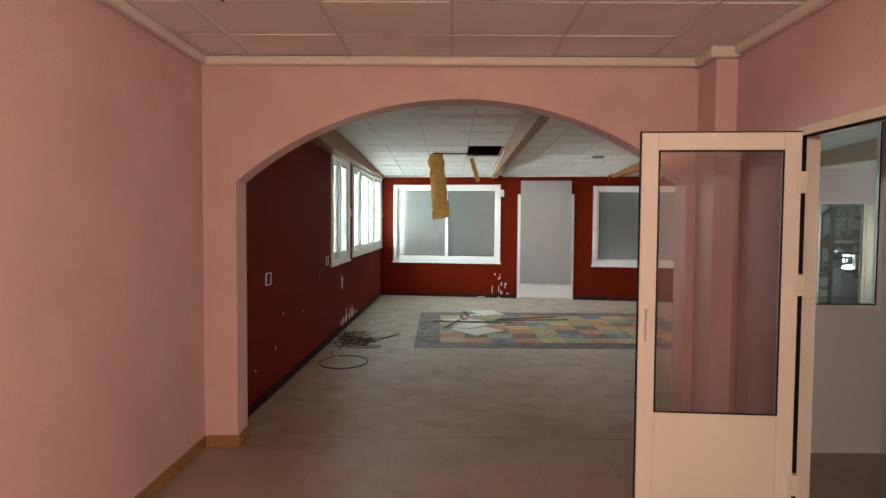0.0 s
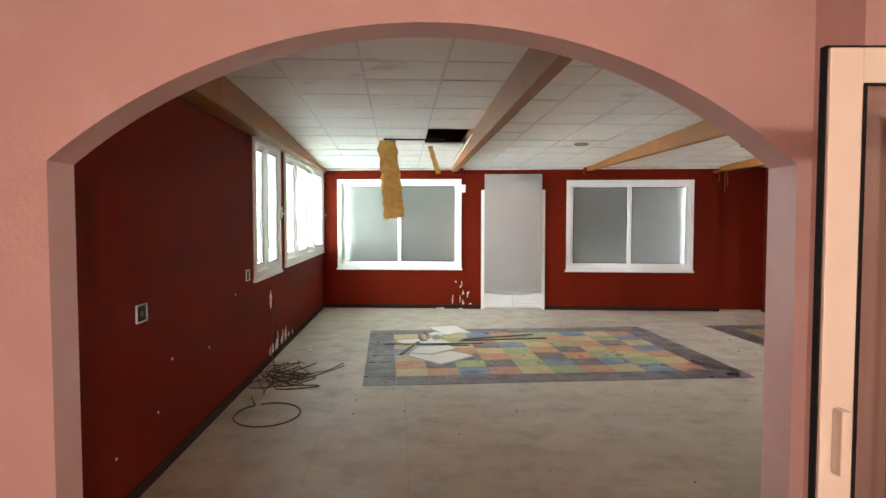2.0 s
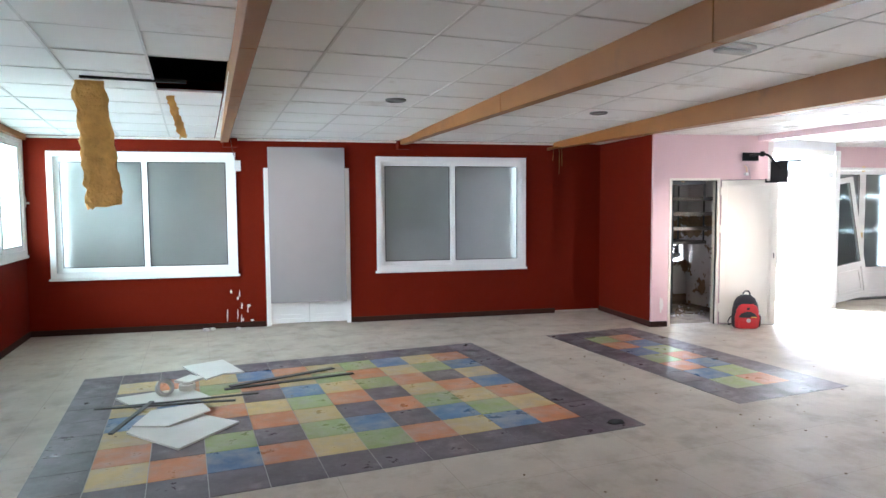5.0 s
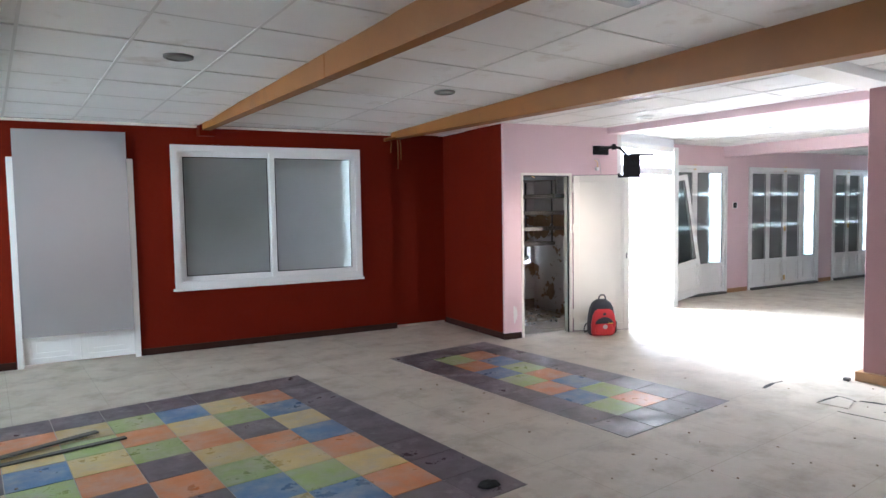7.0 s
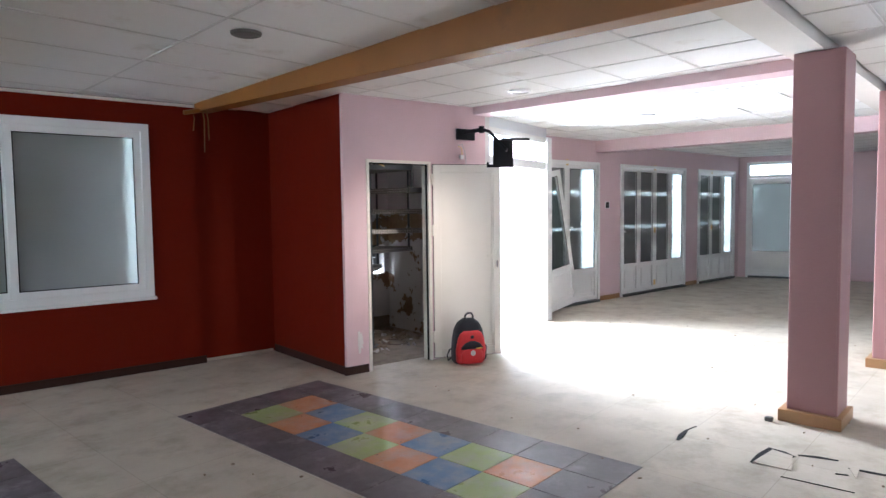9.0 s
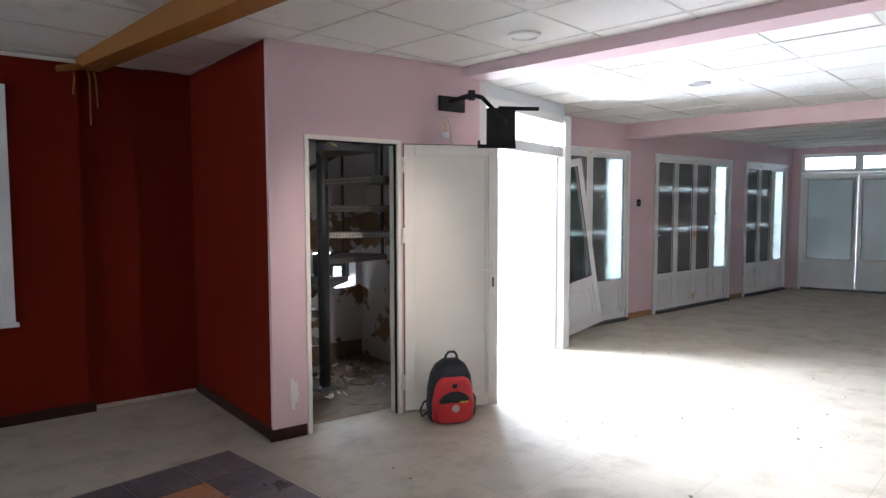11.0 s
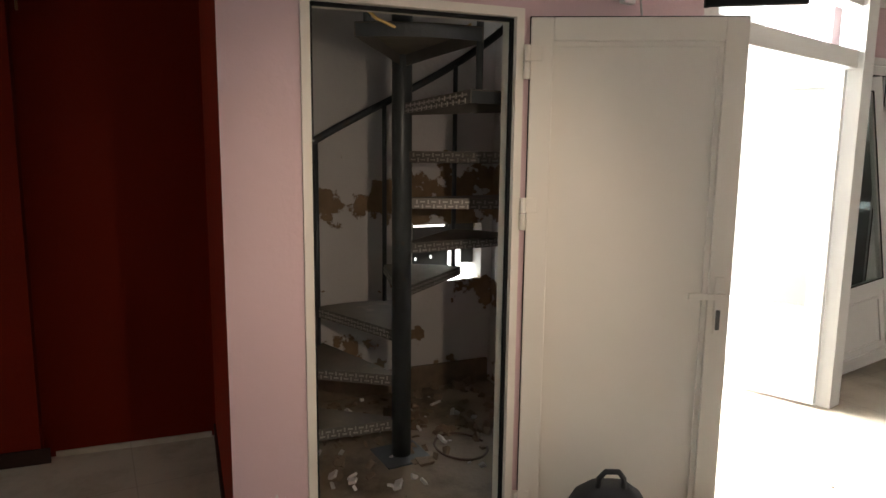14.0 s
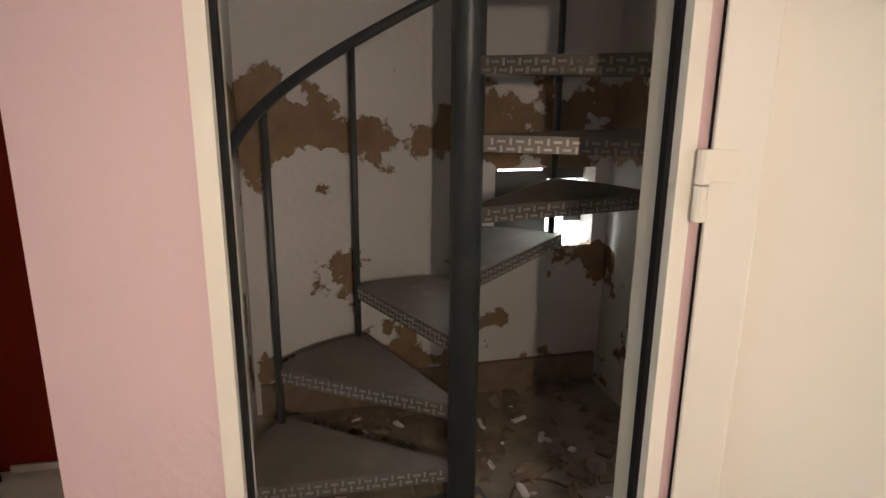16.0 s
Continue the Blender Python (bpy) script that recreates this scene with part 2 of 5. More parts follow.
def flaking(m):
    """Brown bare plaster: a band of peeling paint at chest height, scattered flakes below, sound paint above."""
    N, L = m.node_tree.nodes, m.node_tree.links
    b = N["Principled BSDF"]
    clean = b.inputs["Base Color"].links[0].from_socket
    geo, sep, ramp = N.new("ShaderNodeNewGeometry"), N.new("ShaderNodeSeparateXYZ"), N.new("ShaderNodeValToRGB")
    L.new(geo.outputs["Position"], sep.inputs[0])
    half = N.new("ShaderNodeMath")
    half.operation, half.inputs[1].default_value = "MULTIPLY", 0.5
    L.new(sep.outputs["Z"], half.inputs[0])
    L.new(half.outputs[0], ramp.inputs["Fac"])
    e = ramp.color_ramp.elements
    e[0].position, e[0].color = 0.0, (0.60, 0.60, 0.60, 1)
    e[1].position, e[1].color = 1.0, (0.0, 0.0, 0.0, 1)
    for at, v in ((0.12, 0.57), (0.30, 0.545), (0.44, 0.49), (0.53, 0.53), (0.60, 0.71), (0.67, 0.68), (0.74, 0.53), (0.82, 0.38)):
        e.new(at).color = (v, v, v, 1)
    n = N.new("ShaderNodeTexNoise")
    n.inputs["Scale"].default_value, n.inputs["Detail"].default_value, n.inputs["Roughness"].default_value = 3.4, 8, 0.62
    L.new(geo.outputs["Position"], n.inputs["Vector"])
    add, cut = N.new("ShaderNodeMath"), N.new("ShaderNodeMapRange")
    L.new(n.outputs["Fac"], add.inputs[0])
    L.new(ramp.outputs["Color"], add.inputs[1])
    L.new(add.outputs[0], cut.inputs["Value"])
    cut.inputs["From Min"].default_value, cut.inputs["From Max"].default_value = 1.115, 1.135
    n2 = N.new("ShaderNodeTexNoise")
    n2.inputs["Scale"].default_value, n2.inputs["Detail"].default_value = 14, 6
    L.new(geo.outputs["Position"], n2.inputs["Vector"])
    brown, mx = N.new("ShaderNodeMix"), N.new("ShaderNodeMix")
    brown.data_type = mx.data_type = "RGBA"
    brown.inputs["A"].default_value, brown.inputs["B"].default_value = (0.16, 0.095, 0.045, 1), (0.36, 0.25, 0.15, 1)
    L.new(n2.outputs["Fac"], brown.inputs["Factor"])
    L.new(cut.outputs["Result"], mx.inputs["Factor"])
    L.new(clean, mx.inputs["A"])
    L.new(brown.outputs["Result"], mx.inputs["B"])
    L.new(mx.outputs["Result"], b.inputs["Base Color"])
    dent = N.new("ShaderNodeBump")
    dent.invert = True
    dent.inputs["Strength"].default_value, dent.inputs["Distance"].default_value = 0.8, 0.006
    L.new(cut.outputs["Result"], dent.inputs["Height"])
    L.new(b.inputs["Normal"].links[0].from_socket, dent.inputs["Normal"])
    L.new(dent.outputs["Normal"], b.inputs["Normal"])


flaking(BLOTCH)
RUBBLE = mat("rubble", (0.22, 0.16, 0.11), 0.85, var=0.4, scale=15, bump=0.4)
BARE = mat("bare_plaster", (0.7, 0.68, 0.65), 0.8, var=0.1, scale=15)
BOARD = mat("gypsum_board", (0.72, 0.70, 0.66), 0.75, var=0.08, scale=5, dirt=(0.55, 0.52, 0.47), dirt_at=0.6)
DARKSTRIP = mat("dark_metal_strip", (0.09, 0.09, 0.085), 0.5, metal=0.3, var=0.2)
CABLE = mat("brown_cable", (0.10, 0.055, 0.035), 0.6, var=0.25, scale=10)
WOOL = mat("glass_wool", (0.56, 0.31, 0.085), 0.95, var=0.35, scale=14, bump=1.0, fine=45, dirt=(0.42, 0.24, 0.07), dirt_at=0.56, dirt_scale=9)
# Near-black: darkness of the ceiling void put into colour; also a dark lump.
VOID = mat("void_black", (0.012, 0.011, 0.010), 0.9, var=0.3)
FABRIC_R = mat("red_nylon", (0.46, 0.013, 0.016), 0.6, var=0.15, scale=15, bump=0.3, fine=300)
FABRIC_B = mat("black_nylon", (0.014, 0.015, 0.02), 0.65, var=0.2, scale=15, bump=0.3, fine=300)
YELLOW = mat("yellow_trim", (0.65, 0.42, 0.05), 0.5)
GREYP = mat("grey_plastic", (0.42, 0.42, 0.41), 0.45)
LAMPGREY = mat("lamp_grey", (0.17, 0.16, 0.145), 0.5)
TAPE = mat("masking_tape", (0.70, 0.50, 0.20), 0.6)
LEAF = mat("hedge_leaf", (0.075, 0.12, 0.04), 0.6, var=0.4, scale=5)
GROUND = mat("yard_ground", (0.42, 0.40, 0.37), 0.9, var=0.15, scale=1)
GLASS = glass_mat("clear_glass", (0.86, 0.90, 0.90))
SMOKED = glass_mat("door_glass", (0.80, 0.78, 0.76))
RIPPLED = glass_mat("rippled_glass", (0.74, 0.82, 0.80))
rn = RIPPLED.node_tree
veil, veil_mix = rn.nodes.new("ShaderNodeBsdfTranslucent"), rn.nodes.new("ShaderNodeMixShader")
veil.inputs["Color"].default_value = (0.50, 0.56, 0.55, 1)
veil_mix.inputs[0].default_value = 0.12
clear_mix = rn.nodes["Material Output"].inputs[0].links[0].from_socket
rn.links.new(clear_mix, veil_mix.inputs[1])
rn.links.new(veil.outputs[0], veil_mix.inputs[2])
rn.links.new(veil_mix.outputs[0], rn.nodes["Material Output"].inputs[0])
FROST = frosted_mat("frosted_glass", (0.76, 0.81, 0.79))
FROST_D = frosted_mat("misted_glass", (0.34, 0.365, 0.36), 0.2)
TILEC = {
    "Y": mat("tile_yellow", (0.52, 0.39, 0.16), 0.4, var=0.15, dirt=(0.41, 0.36, 0.28), dirt_at=0.43, dirt_soft=0.32, dirt_scale=5, per_object=0.12, rough_var=0.17),
    "O": mat("tile_orange", (0.50, 0.19, 0.075), 0.4, var=0.15, dirt=(0.39, 0.29, 0.23), dirt_at=0.43, dirt_soft=0.32, dirt_scale=5, per_object=0.12, rough_var=0.17),
    "B": mat("tile_blue", (0.09, 0.17, 0.31), 0.4, var=0.15, dirt=(0.28, 0.29, 0.30), dirt_at=0.43, dirt_soft=0.32, dirt_scale=5, per_object=0.15, rough_var=0.17),
    "G": mat("tile_green", (0.29, 0.36, 0.13), 0.4, var=0.15, dirt=(0.35, 0.34, 0.27), dirt_at=0.43, dirt_soft=0.32, dirt_scale=5, per_object=0.12, rough_var=0.17),
    "P": mat("tile_purple", (0.115, 0.095, 0.105), 0.42, var=0.2, dirt=(0.22, 0.20, 0.20), dirt_at=0.57, dirt_scale=4, per_object=0.12, rough_var=0.17),
}

# ---- mesh helpers ----


def add_box(bm, lo, hi, m=None):
    vs = [bm.verts.new((x, y, z)) for z in (lo[2], hi[2]) for y in (lo[1], hi[1]) for x in (lo[0], hi[0])]
    if m is not None:
        for v in vs:
            v.co = m @ v.co
    for f in ((0, 2, 3, 1), (4, 5, 7, 6), (0, 1, 5, 4), (2, 6, 7, 3), (0, 4, 6, 2), (1, 3, 7, 5)):
        bm.faces.new([vs[i] for i in f])
    return vs


def box(lo, hi, bevel=0.0, m=None):
    bm = bmesh.new()
    add_box(bm, lo, hi, m)
    if bevel:
        bmesh.ops.bevel(bm, geom=list(bm.edges), offset=bevel, segments=2, affect="EDGES", profile=0.5)
    return bm


def prism(points, z0, z1):
    """An upright prism over plan points given anticlockwise."""
    bm = bmesh.new()
    lo = [bm.verts.new((x, y, z0)) for x, y in points]
    hi = [bm.verts.new((x, y, z1)) for x, y in points]
    bm.faces.new(lo[::-1])
    bm.faces.new(hi)
    n = len(points)
    for i in range(n):
        bm.faces.new((lo[i], lo[(i + 1) % n], hi[(i + 1) % n], hi[i]))
    return bm


def rod(points, r, sides=8, closed=False):
    """A round bar swept along points."""
    bm = bmesh.new()
    pts = [Vector(p) for p in points]
    rings = []
    for i, p in enumerate(pts):
        a, b = pts[max(0, i - 1)], pts[min(len(pts) - 1, i + 1)]
        q = (b - a).to_track_quat("Z", "Y")
        rings.append([bm.verts.new(p + q @ Vector((r * math.cos(2 * math.pi * k / sides), r * math.sin(2 * math.pi * k / sides), 0))) for k in range(sides)])
    for u, v in zip(rings, rings[1:]):
        for k in range(sides):
            bm.faces.new((u[k], u[(k + 1) % sides], v[(k + 1) % sides], v[k]))
    bm.faces.new(rings[0][::-1])
    bm.faces.new(rings[-1])
    return bm


def mesh_of(name, bm, material, smooth=False):
    bmesh.ops.recalc_face_normals(bm, faces=list(bm.faces))
    me = bpy.data.meshes.new(name)
    if smooth:
        for f in bm.faces:
            f.smooth = True
    bm.to_mesh(me)
    bm.free()
    me.materials.append(material)
    return me


def part(name, bm, material, parent=None, label="", smooth=False):
    ob = new(name, mesh_of(name, bm, material, smooth))
    if parent is not None:
        ob.parent = parent
    if label:
        ob["label"] = label
    return ob


def thing(name, m, label, category, group="", kind=""):
    ob = new(name)
    ob.empty_display_size = 0.1
    ob.matrix_world = m
    return tagged(ob, label, category, group, kind)


def structure(name, bm, material, label, category="wall"):
    return tagged(part(name, bm, material), label, category, kind="structure")


def along(a, b):
    """Frame with x from a to b on the floor, y to the left of that way."""
    d = Vector((b[0] - a[0], b[1] - a[1]))
    return Matrix.Translation((a[0], a[1], 0)) @ Matrix.Rotation(math.atan2(d.y, d.x), 4, "Z"), d.length


def wall_bm(a, b, z0, z1, y0, y1, holes=()):
    """A wall from a to b between local depths y0 and y1, with openings (s0, s1, low, high)."""
    m, n = along(a, b)
    bm = bmesh.new()
    cuts = sorted({0.0, n, *[s for h in holes for s in h[:2]]})
    for s0, s1 in zip(cuts, cuts[1:]):
        mid = (s0 + s1) / 2
        here = sorted([(h[2], h[3]) for h in holes if h[0] < mid < h[1]])
        z = z0
        for lo, hi in here:
            if lo > z + 1e-4:
                add_box(bm, (s0, y0, z), (s1, y1, lo), m)
            z = hi
        if z < z1 - 1e-4:
            add_box(bm, (s0, y0, z), (s1, y1, z1), m)
    return bm


def ring_bm(w, z0, z1, t, y0, y1, bottom=True, x0=0.0):
    """A rectangular frame with bars t wide."""
    bm = bmesh.new()
    add_box(bm, (x0, y0, z0), (x0 + t, y1, z1))
    add_box(bm, (x0 + w - t, y0, z0), (x0 + w, y1, z1))
    add_box(bm, (x0 + t, y0, z1 - t), (x0 + w - t, y1, z1))
    if bottom:
        add_box(bm, (x0 + t, y0, z0), (x0 + w - t, y1, z0 + t))
    return bm


# ---- plan ----
FARL, FARR = (-1.49, 13.82), (5.56, 12.80)
SIDE_N, SIDE_S = (-1.49, 13.82), (-1.665, 4.725)
CL_A, CL_B = (6.185, 11.288), (7.85, 10.98)
FAC_A, FAC_B = (9.95, 12.04), (16.83, 11.28)
EN_A, EN_B = (7.98, 11.25), (9.84, 11.52)
TOP = 3.3

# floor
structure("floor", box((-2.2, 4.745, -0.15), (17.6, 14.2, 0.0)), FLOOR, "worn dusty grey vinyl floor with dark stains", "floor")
structure("floor_hall", box((-2.2, -3.2, -0.15), (6.0, 4.744, 0.0)), HALLFLOOR, "worn brownish vinyl floor of the entrance hall", "floor")
structure("trim_threshold", box((-1.50, 4.725, -0.01), (1.64, 4.765, 0.004)), HALLFLOOR, "brown threshold strip under the arch", "threshold")
structure("ground", box((-400, -400, -0.5), (400, 400, -0.155)), GROUND, "pale paved ground outside the building", "ground")

# walls of the large room
m_far, far_len = along(FARL, FARR)
W1, W2, DR = (0.28, 2.57), (4.46, 6.69), (2.93, 4.08)
structure("wall_north", wall_bm(FARL, FARR, 0, TOP, 0.0, 0.16, [(*W1, 0.74, 2.37), (*W2, 0.72, 2.34), (*DR, 0.0, 2.17)]), RED, "dark red painted wall with two windows and a door")
m_side, side_len = along(SIDE_S, SIDE_N)
S1, S2 = (3.825, 5.155), (5.465, 9.065)
structure("wall_west", wall_bm(SIDE_S, SIDE_N, 0, TOP, 0.0, 0.115, [(*S1, 1.02, 2.53), (*S2, 1.05, 2.53)]), RED, "dark red painted side wall with scraped patches")
structure("wall_recess", wall_bm((5.562, 12.86), (6.40, 12.74), 0, TOP, 0.0, 0.25), RED, "dark red wall of the recess")
structure("wall_closet_side", wall_bm((6.36, 12.74), (6.189, 11.30), 0, TOP, 0.0, 0.10), RED, "dark red side wall of the stair closet")
m_cl, cl_len = along(CL_A, CL_B)
structure("wall_closet", wall_bm(CL_A, CL_B, 0, TOP, 0.0, 0.11, [(0.237, 0.97, 0.0, 1.985)]), LILAC, "pale pink wall around the stair closet door")
structure("wall_closet_west", wall_bm((6.40, 13.06), (6.18, 11.37), 0, TOP, 0.102, 0.135), BLOTCH, "white closet wall with flaking brown damp patches")
structure("wall_closet_north", wall_bm((6.40, 13.0), (8.32, 12.84), 0, TOP, 0.0, 0.2, [(1.21, 1.70, 0.70, 1.07)]), BLOTCH, "white closet wall with flaking brown damp patches")
structure("wall_closet_east", wall_bm((7.94, 11.1), (8.17, 12.852), 0, TOP, -0.12, 0.0), BLOTCH, "stained plaster wall of the stair closet")

# arch wall
def arch_bm():
    x0, x1, zs, zc = -1.505, 1.645, 1.89, 2.47
    cx, hw = (x0 + x1) / 2, (x1 - x0) / 2
    rise = zc - zs
    r = (hw * hw + rise * rise) / (2 * rise)
    n = 40
    curve = [(x0 + (x1 - x0) * i / n, zc - r + math.sqrt(r * r - (x0 + (x1 - x0) * i / n - cx) ** 2)) for i in range(n + 1)]
    bm = bmesh.new()
    add_box(bm, (-2.1, 4.5, 0), (x0, 4.72, TOP))
    add_box(bm, (x1, 4.5, 0), (2.0, 4.72, TOP))
    for (xa, za), (xb, zb) in zip(curve, curve[1:]):
        v = [bm.verts.new(p) for p in ((xa, 4.5, za), (xb, 4.5, zb), (xb, 4.5, TOP), (xa, 4.5, TOP), (xa, 4.72, za), (xb, 4.72, zb), (xb, 4.72, TOP), (xa, 4.72, TOP))]
        for f in ((0, 1, 2, 3), (5, 4, 7, 6), (0, 4, 5, 1), (3, 2, 6, 7)):
            bm.faces.new([v[i] for i in f])
    bmesh.ops.remove_doubles(bm, verts=list(bm.verts), dist=1e-4)
    return bm


structure("wall_arch", arch_bm(), PINK, "pink painted wall with a wide segmental arch")
structure("wall_hall_west", box((-2.1, -3.2, 0), (-1.74, 4.498, TOP)), PINK, "pink painted hall wall")
structure("wall_hall_east", wall_bm((1.85, -3.2), (1.85, 4.498), 0, TOP, -0.09, 0.0, [(5.35, 6.65, 0.0, 2.13)]), PINK, "pink painted hall wall with a doorway")
structure("wall_hall_pilaster", box((1.71, 4.2, 0), (1.848, 4.498, 2.678)), PINK, "narrow pink pilaster beside the arch")
structure("wall_hall_south", box((-2.1, -3.4, 0), (6.0, -3.2, TOP)), PINK, "pink wall behind the hall")
structure("wall_room_east", box((5.6, -3.2, 0), (5.8, 4.498, TOP)), WHITEWALL, "pale wall of the side room")
structure("wall_partition", wall_bm((2.001, 4.5), (17.4, 4.5), 0, TOP, 0.0, 0.12, [(0.12, 1.03, 1.02, 2.40), (1.10, 2.5, 1.02, 2.40)]), WHITEWALL, "pale partition wall with glazed openings")
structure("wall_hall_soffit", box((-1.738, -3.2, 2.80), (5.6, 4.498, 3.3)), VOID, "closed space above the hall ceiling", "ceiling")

# facade
m_fac, fac_len = along(FAC_A, FAC_B)
FW = [(0.25, 1.90, 2), (2.50, 4.66, 4), (5.14, 6.72, 3)]
structure("wall_facade", wall_bm(FAC_A, FAC_B, 0, TOP, 0.0, 0.2, [(a, b, 0.0, 2.23) for a, b, _ in FW]), LILAC, "pale lilac wall between glazed doors")
structure("wall_east", wall_bm((16.83, 11.28), (18.2, 4.6), 0, TOP, 0.0, 0.2, [(0.15, 1.9, 0.0, 2.42)]), LILAC, "pale lilac end wall")
structure("wall_entrance_head", wall_bm(EN_A, EN_B, 2.44, TOP, 0.0, 0.15), WHITEWALL, "pale wall over the entrance")
structure("wall_entrance_side", wall_bm((9.86, 11.60), (9.95, 12.08), 0, TOP, -0.02, 0.14), LILAC, "pale wall return beside the entrance")
structure("wall_header", box((7.68, 8.0, 2.485), (7.92, 11.0, TOP)), LILAC, "pale pink header beam", "beam")
structure("wall_header_cross", box((5.95, 7.74, 2.535), (17.4, 7.99, TOP)), CORNICE, "boxed white header beam over the columns", "beam")
structure("wall_header_far", box((11.75, 8.0, 2.39), (12.0, 11.9, TOP)), LILAC, "pale pink header beam", "beam")


# ceilings: tiles and bars in one mesh each
def ceiling(name, x0, x1, y0, y1, height, dx=0.6, dy=0.6, ox=0.0, oy=0.0, skip=None, label="white suspended ceiling tiles"):
    bm = bmesh.new()
    rng = random.Random(len(name) * 7 + int(x0 * 10))
    xs = [x0] + [x for x in np.arange(math.floor(x0 / dx) * dx + ox, x1, dx) if x0 + 0.03 < x < x1 - 0.03] + [x1]
    ys = [y0] + [y for y in np.arange(math.floor(y0 / dy) * dy + oy, y1, dy) if y0 + 0.03 < y < y1 - 0.03] + [y1]
    g = 0.004
    for xa, xb in zip(xs, xs[1:]):
        for ya, yb in zip(ys, ys[1:]):
            if skip and skip((xa + xb) / 2, (ya + yb) / 2):
                continue
            lift = rng.uniform(0.0, 0.006)
            tilt = [rng.uniform(-0.002, 0.002) for _ in range(4)]
            cs = [(xa + g, ya + g), (xb - g, ya + g), (xb - g, yb - g), (xa + g, yb - g)]
            lo = [bm.verts.new((x, y, height(x, y) + lift + d)) for (x, y), d in zip(cs, tilt)]
            hi = [bm.verts.new((v.co.x, v.co.y, v.co.z + 0.02)) for v in lo]
            bm.faces.new(lo[::-1])
            bm.faces.new(hi)
            for i in range(4):
                bm.faces.new((lo[i], lo[(i + 1) % 4], hi[(i + 1) % 4], hi[i]))
    ob = structure(name, bm, TILE, label, "ceiling")
    bb = bmesh.new()
    for x in xs[1:-1]:
        for ya, yb in zip(ys, ys[1:]):
            if skip and skip(x, (ya + yb) / 2):
                continue
            za, zb = height(x, ya) - 0.002, height(x, yb) - 0.002
            v = [bb.verts.new(p) for p in ((x - 0.009, ya, za), (x + 0.009, ya, za), (x + 0.009, yb, zb), (x - 0.009, yb, zb))]
            w = [bb.verts.new((p.co.x, p.co.y, p.co.z + 0.012)) for p in v]
            bb.faces.new(v[::-1])
            for i in range(4):
                bb.faces.new((v[i], v[(i + 1) % 4], w[(i + 1) % 4], w[i]))
    for y in ys[1:-1]:
        for xa, xb in zip(xs, xs[1:]):
            if skip and skip((xa + xb) / 2, y):
                continue
            add_box(bb, (xa + 0.012, y - 0.007, height(xa, y) - 0.001), (xb - 0.012, y + 0.007, height(xa, y) + 0.012))
    structure(name + "_grid", bb, TBAR, "thin grey metal ceiling bars", "ceiling")
    return ob


def sloped(top, bend=1.7):
    def z(x, y):
        f = min(1.0, max(0.0, (y - 6.5) / 6.2))
        return top - (top - 2.565) * f ** bend
    return z


def north_edge(x):
    return 13.82 + (x + 1.49) * (12.80 - 13.82) / 7.05


ceiling("ceiling_bay_a", -1.44, 0.80, 4.722, 13.75, sloped(2.75), ox=0.25, oy=0.33, skip=lambda x, y: 0.26 < x and 9.5 < y < 10.6)
ceiling("ceiling_bay_b", 0.805, 3.2, 4.722, 13.55, sloped(2.75, 1.2), ox=0.2, oy=0.4)
ceiling("ceiling_bay_c", 3.205, 5.69, 4.62, 13.2, sloped(2.84, 1.1), dx=1.2, ox=0.95, oy=0.12)
ceiling("ceiling_bay_d", 5.80, 7.68, 7.95, 13.0, lambda x, y: 2.56, ox=0.3, oy=0.2)
ceiling("ceiling_side", 5.9, 17.6, 4.62, 7.72, lambda x, y: 2.60, ox=0.1, oy=0.2)
ceiling("ceiling_hall", -1.74, 1.85, -3.2, 4.5, lambda x, y: 2.755, dx=0.69, ox=0.0, oy=0.38)
ceiling("ceiling_east_a", 7.92, 11.75, 8.0, 12.1, lambda x, y: 2.57, ox=0.2, oy=0.1)
ceiling("ceiling_east_b", 12.0, 17.6, 8.0, 12.1, lambda x, y: 2.53, ox=0.2, oy=0.1)
structure("ceiling_infill", box((5.66, 8.8, 2.563), (5.83, 12.78, 2.585)), TILE, "narrow ceiling strip beside the beam", "ceiling")
structure("ceiling_side_room", box((1.945, -3.2, 2.45), (5.6, 4.498, 2.55)), TILE, "plain white ceiling of the side room", "ceiling")
# Coloured black so that the hole in the tiles looks unlit.
structure("ceiling_slab", box((-2.2, 4.72, TOP + 0.002), (18.4, 14.2, TOP + 0.2)), VOID, "slab above the suspended ceiling, coloured black for the unlit void", "ceiling")
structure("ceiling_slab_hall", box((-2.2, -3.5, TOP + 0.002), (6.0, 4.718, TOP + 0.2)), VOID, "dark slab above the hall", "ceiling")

# cornices in the hall and trims
for n, (lo, hi) in enumerate((((-1.738, 4.44, 2.69), (1.71, 4.498, 2.753)), ((-1.738, -3.2, 2.69), (-1.68, 4.438, 2.753)), ((1.79, -3.2, 2.69), (1.848, 4.14, 2.753)), ((1.652, 4.14, 2.68), (1.848, 4.438, 2.753)))):
    structure("trim_cornice_%d" % n, box(lo, hi, 0.018), CORNICE, "white plaster cornice", "cornice")


def skirting(name, a, b, material, h=0.075, y0=-0.014, y1=-0.001, label="dark brown skirting"):
    structure(name, wall_bm(a, b, 0.0, h, y0, y1), material, label, "skirting")


def on_line(a, b, s):
    m, n = along(a, b)
    p = m @ Vector((s, 0, 0))
    return (p.x, p.y)


skirting("baseboard_west", SIDE_S, SIDE_N, SKIRT)
skirting("baseboard_north_a", FARL, on_line(FARL, FARR, DR[0] - 0.01), SKIRT)
skirting("baseboard_north_b", on_line(FARL, FARR, DR[1] + 0.01), (5.60, 12.794), SKIRT)
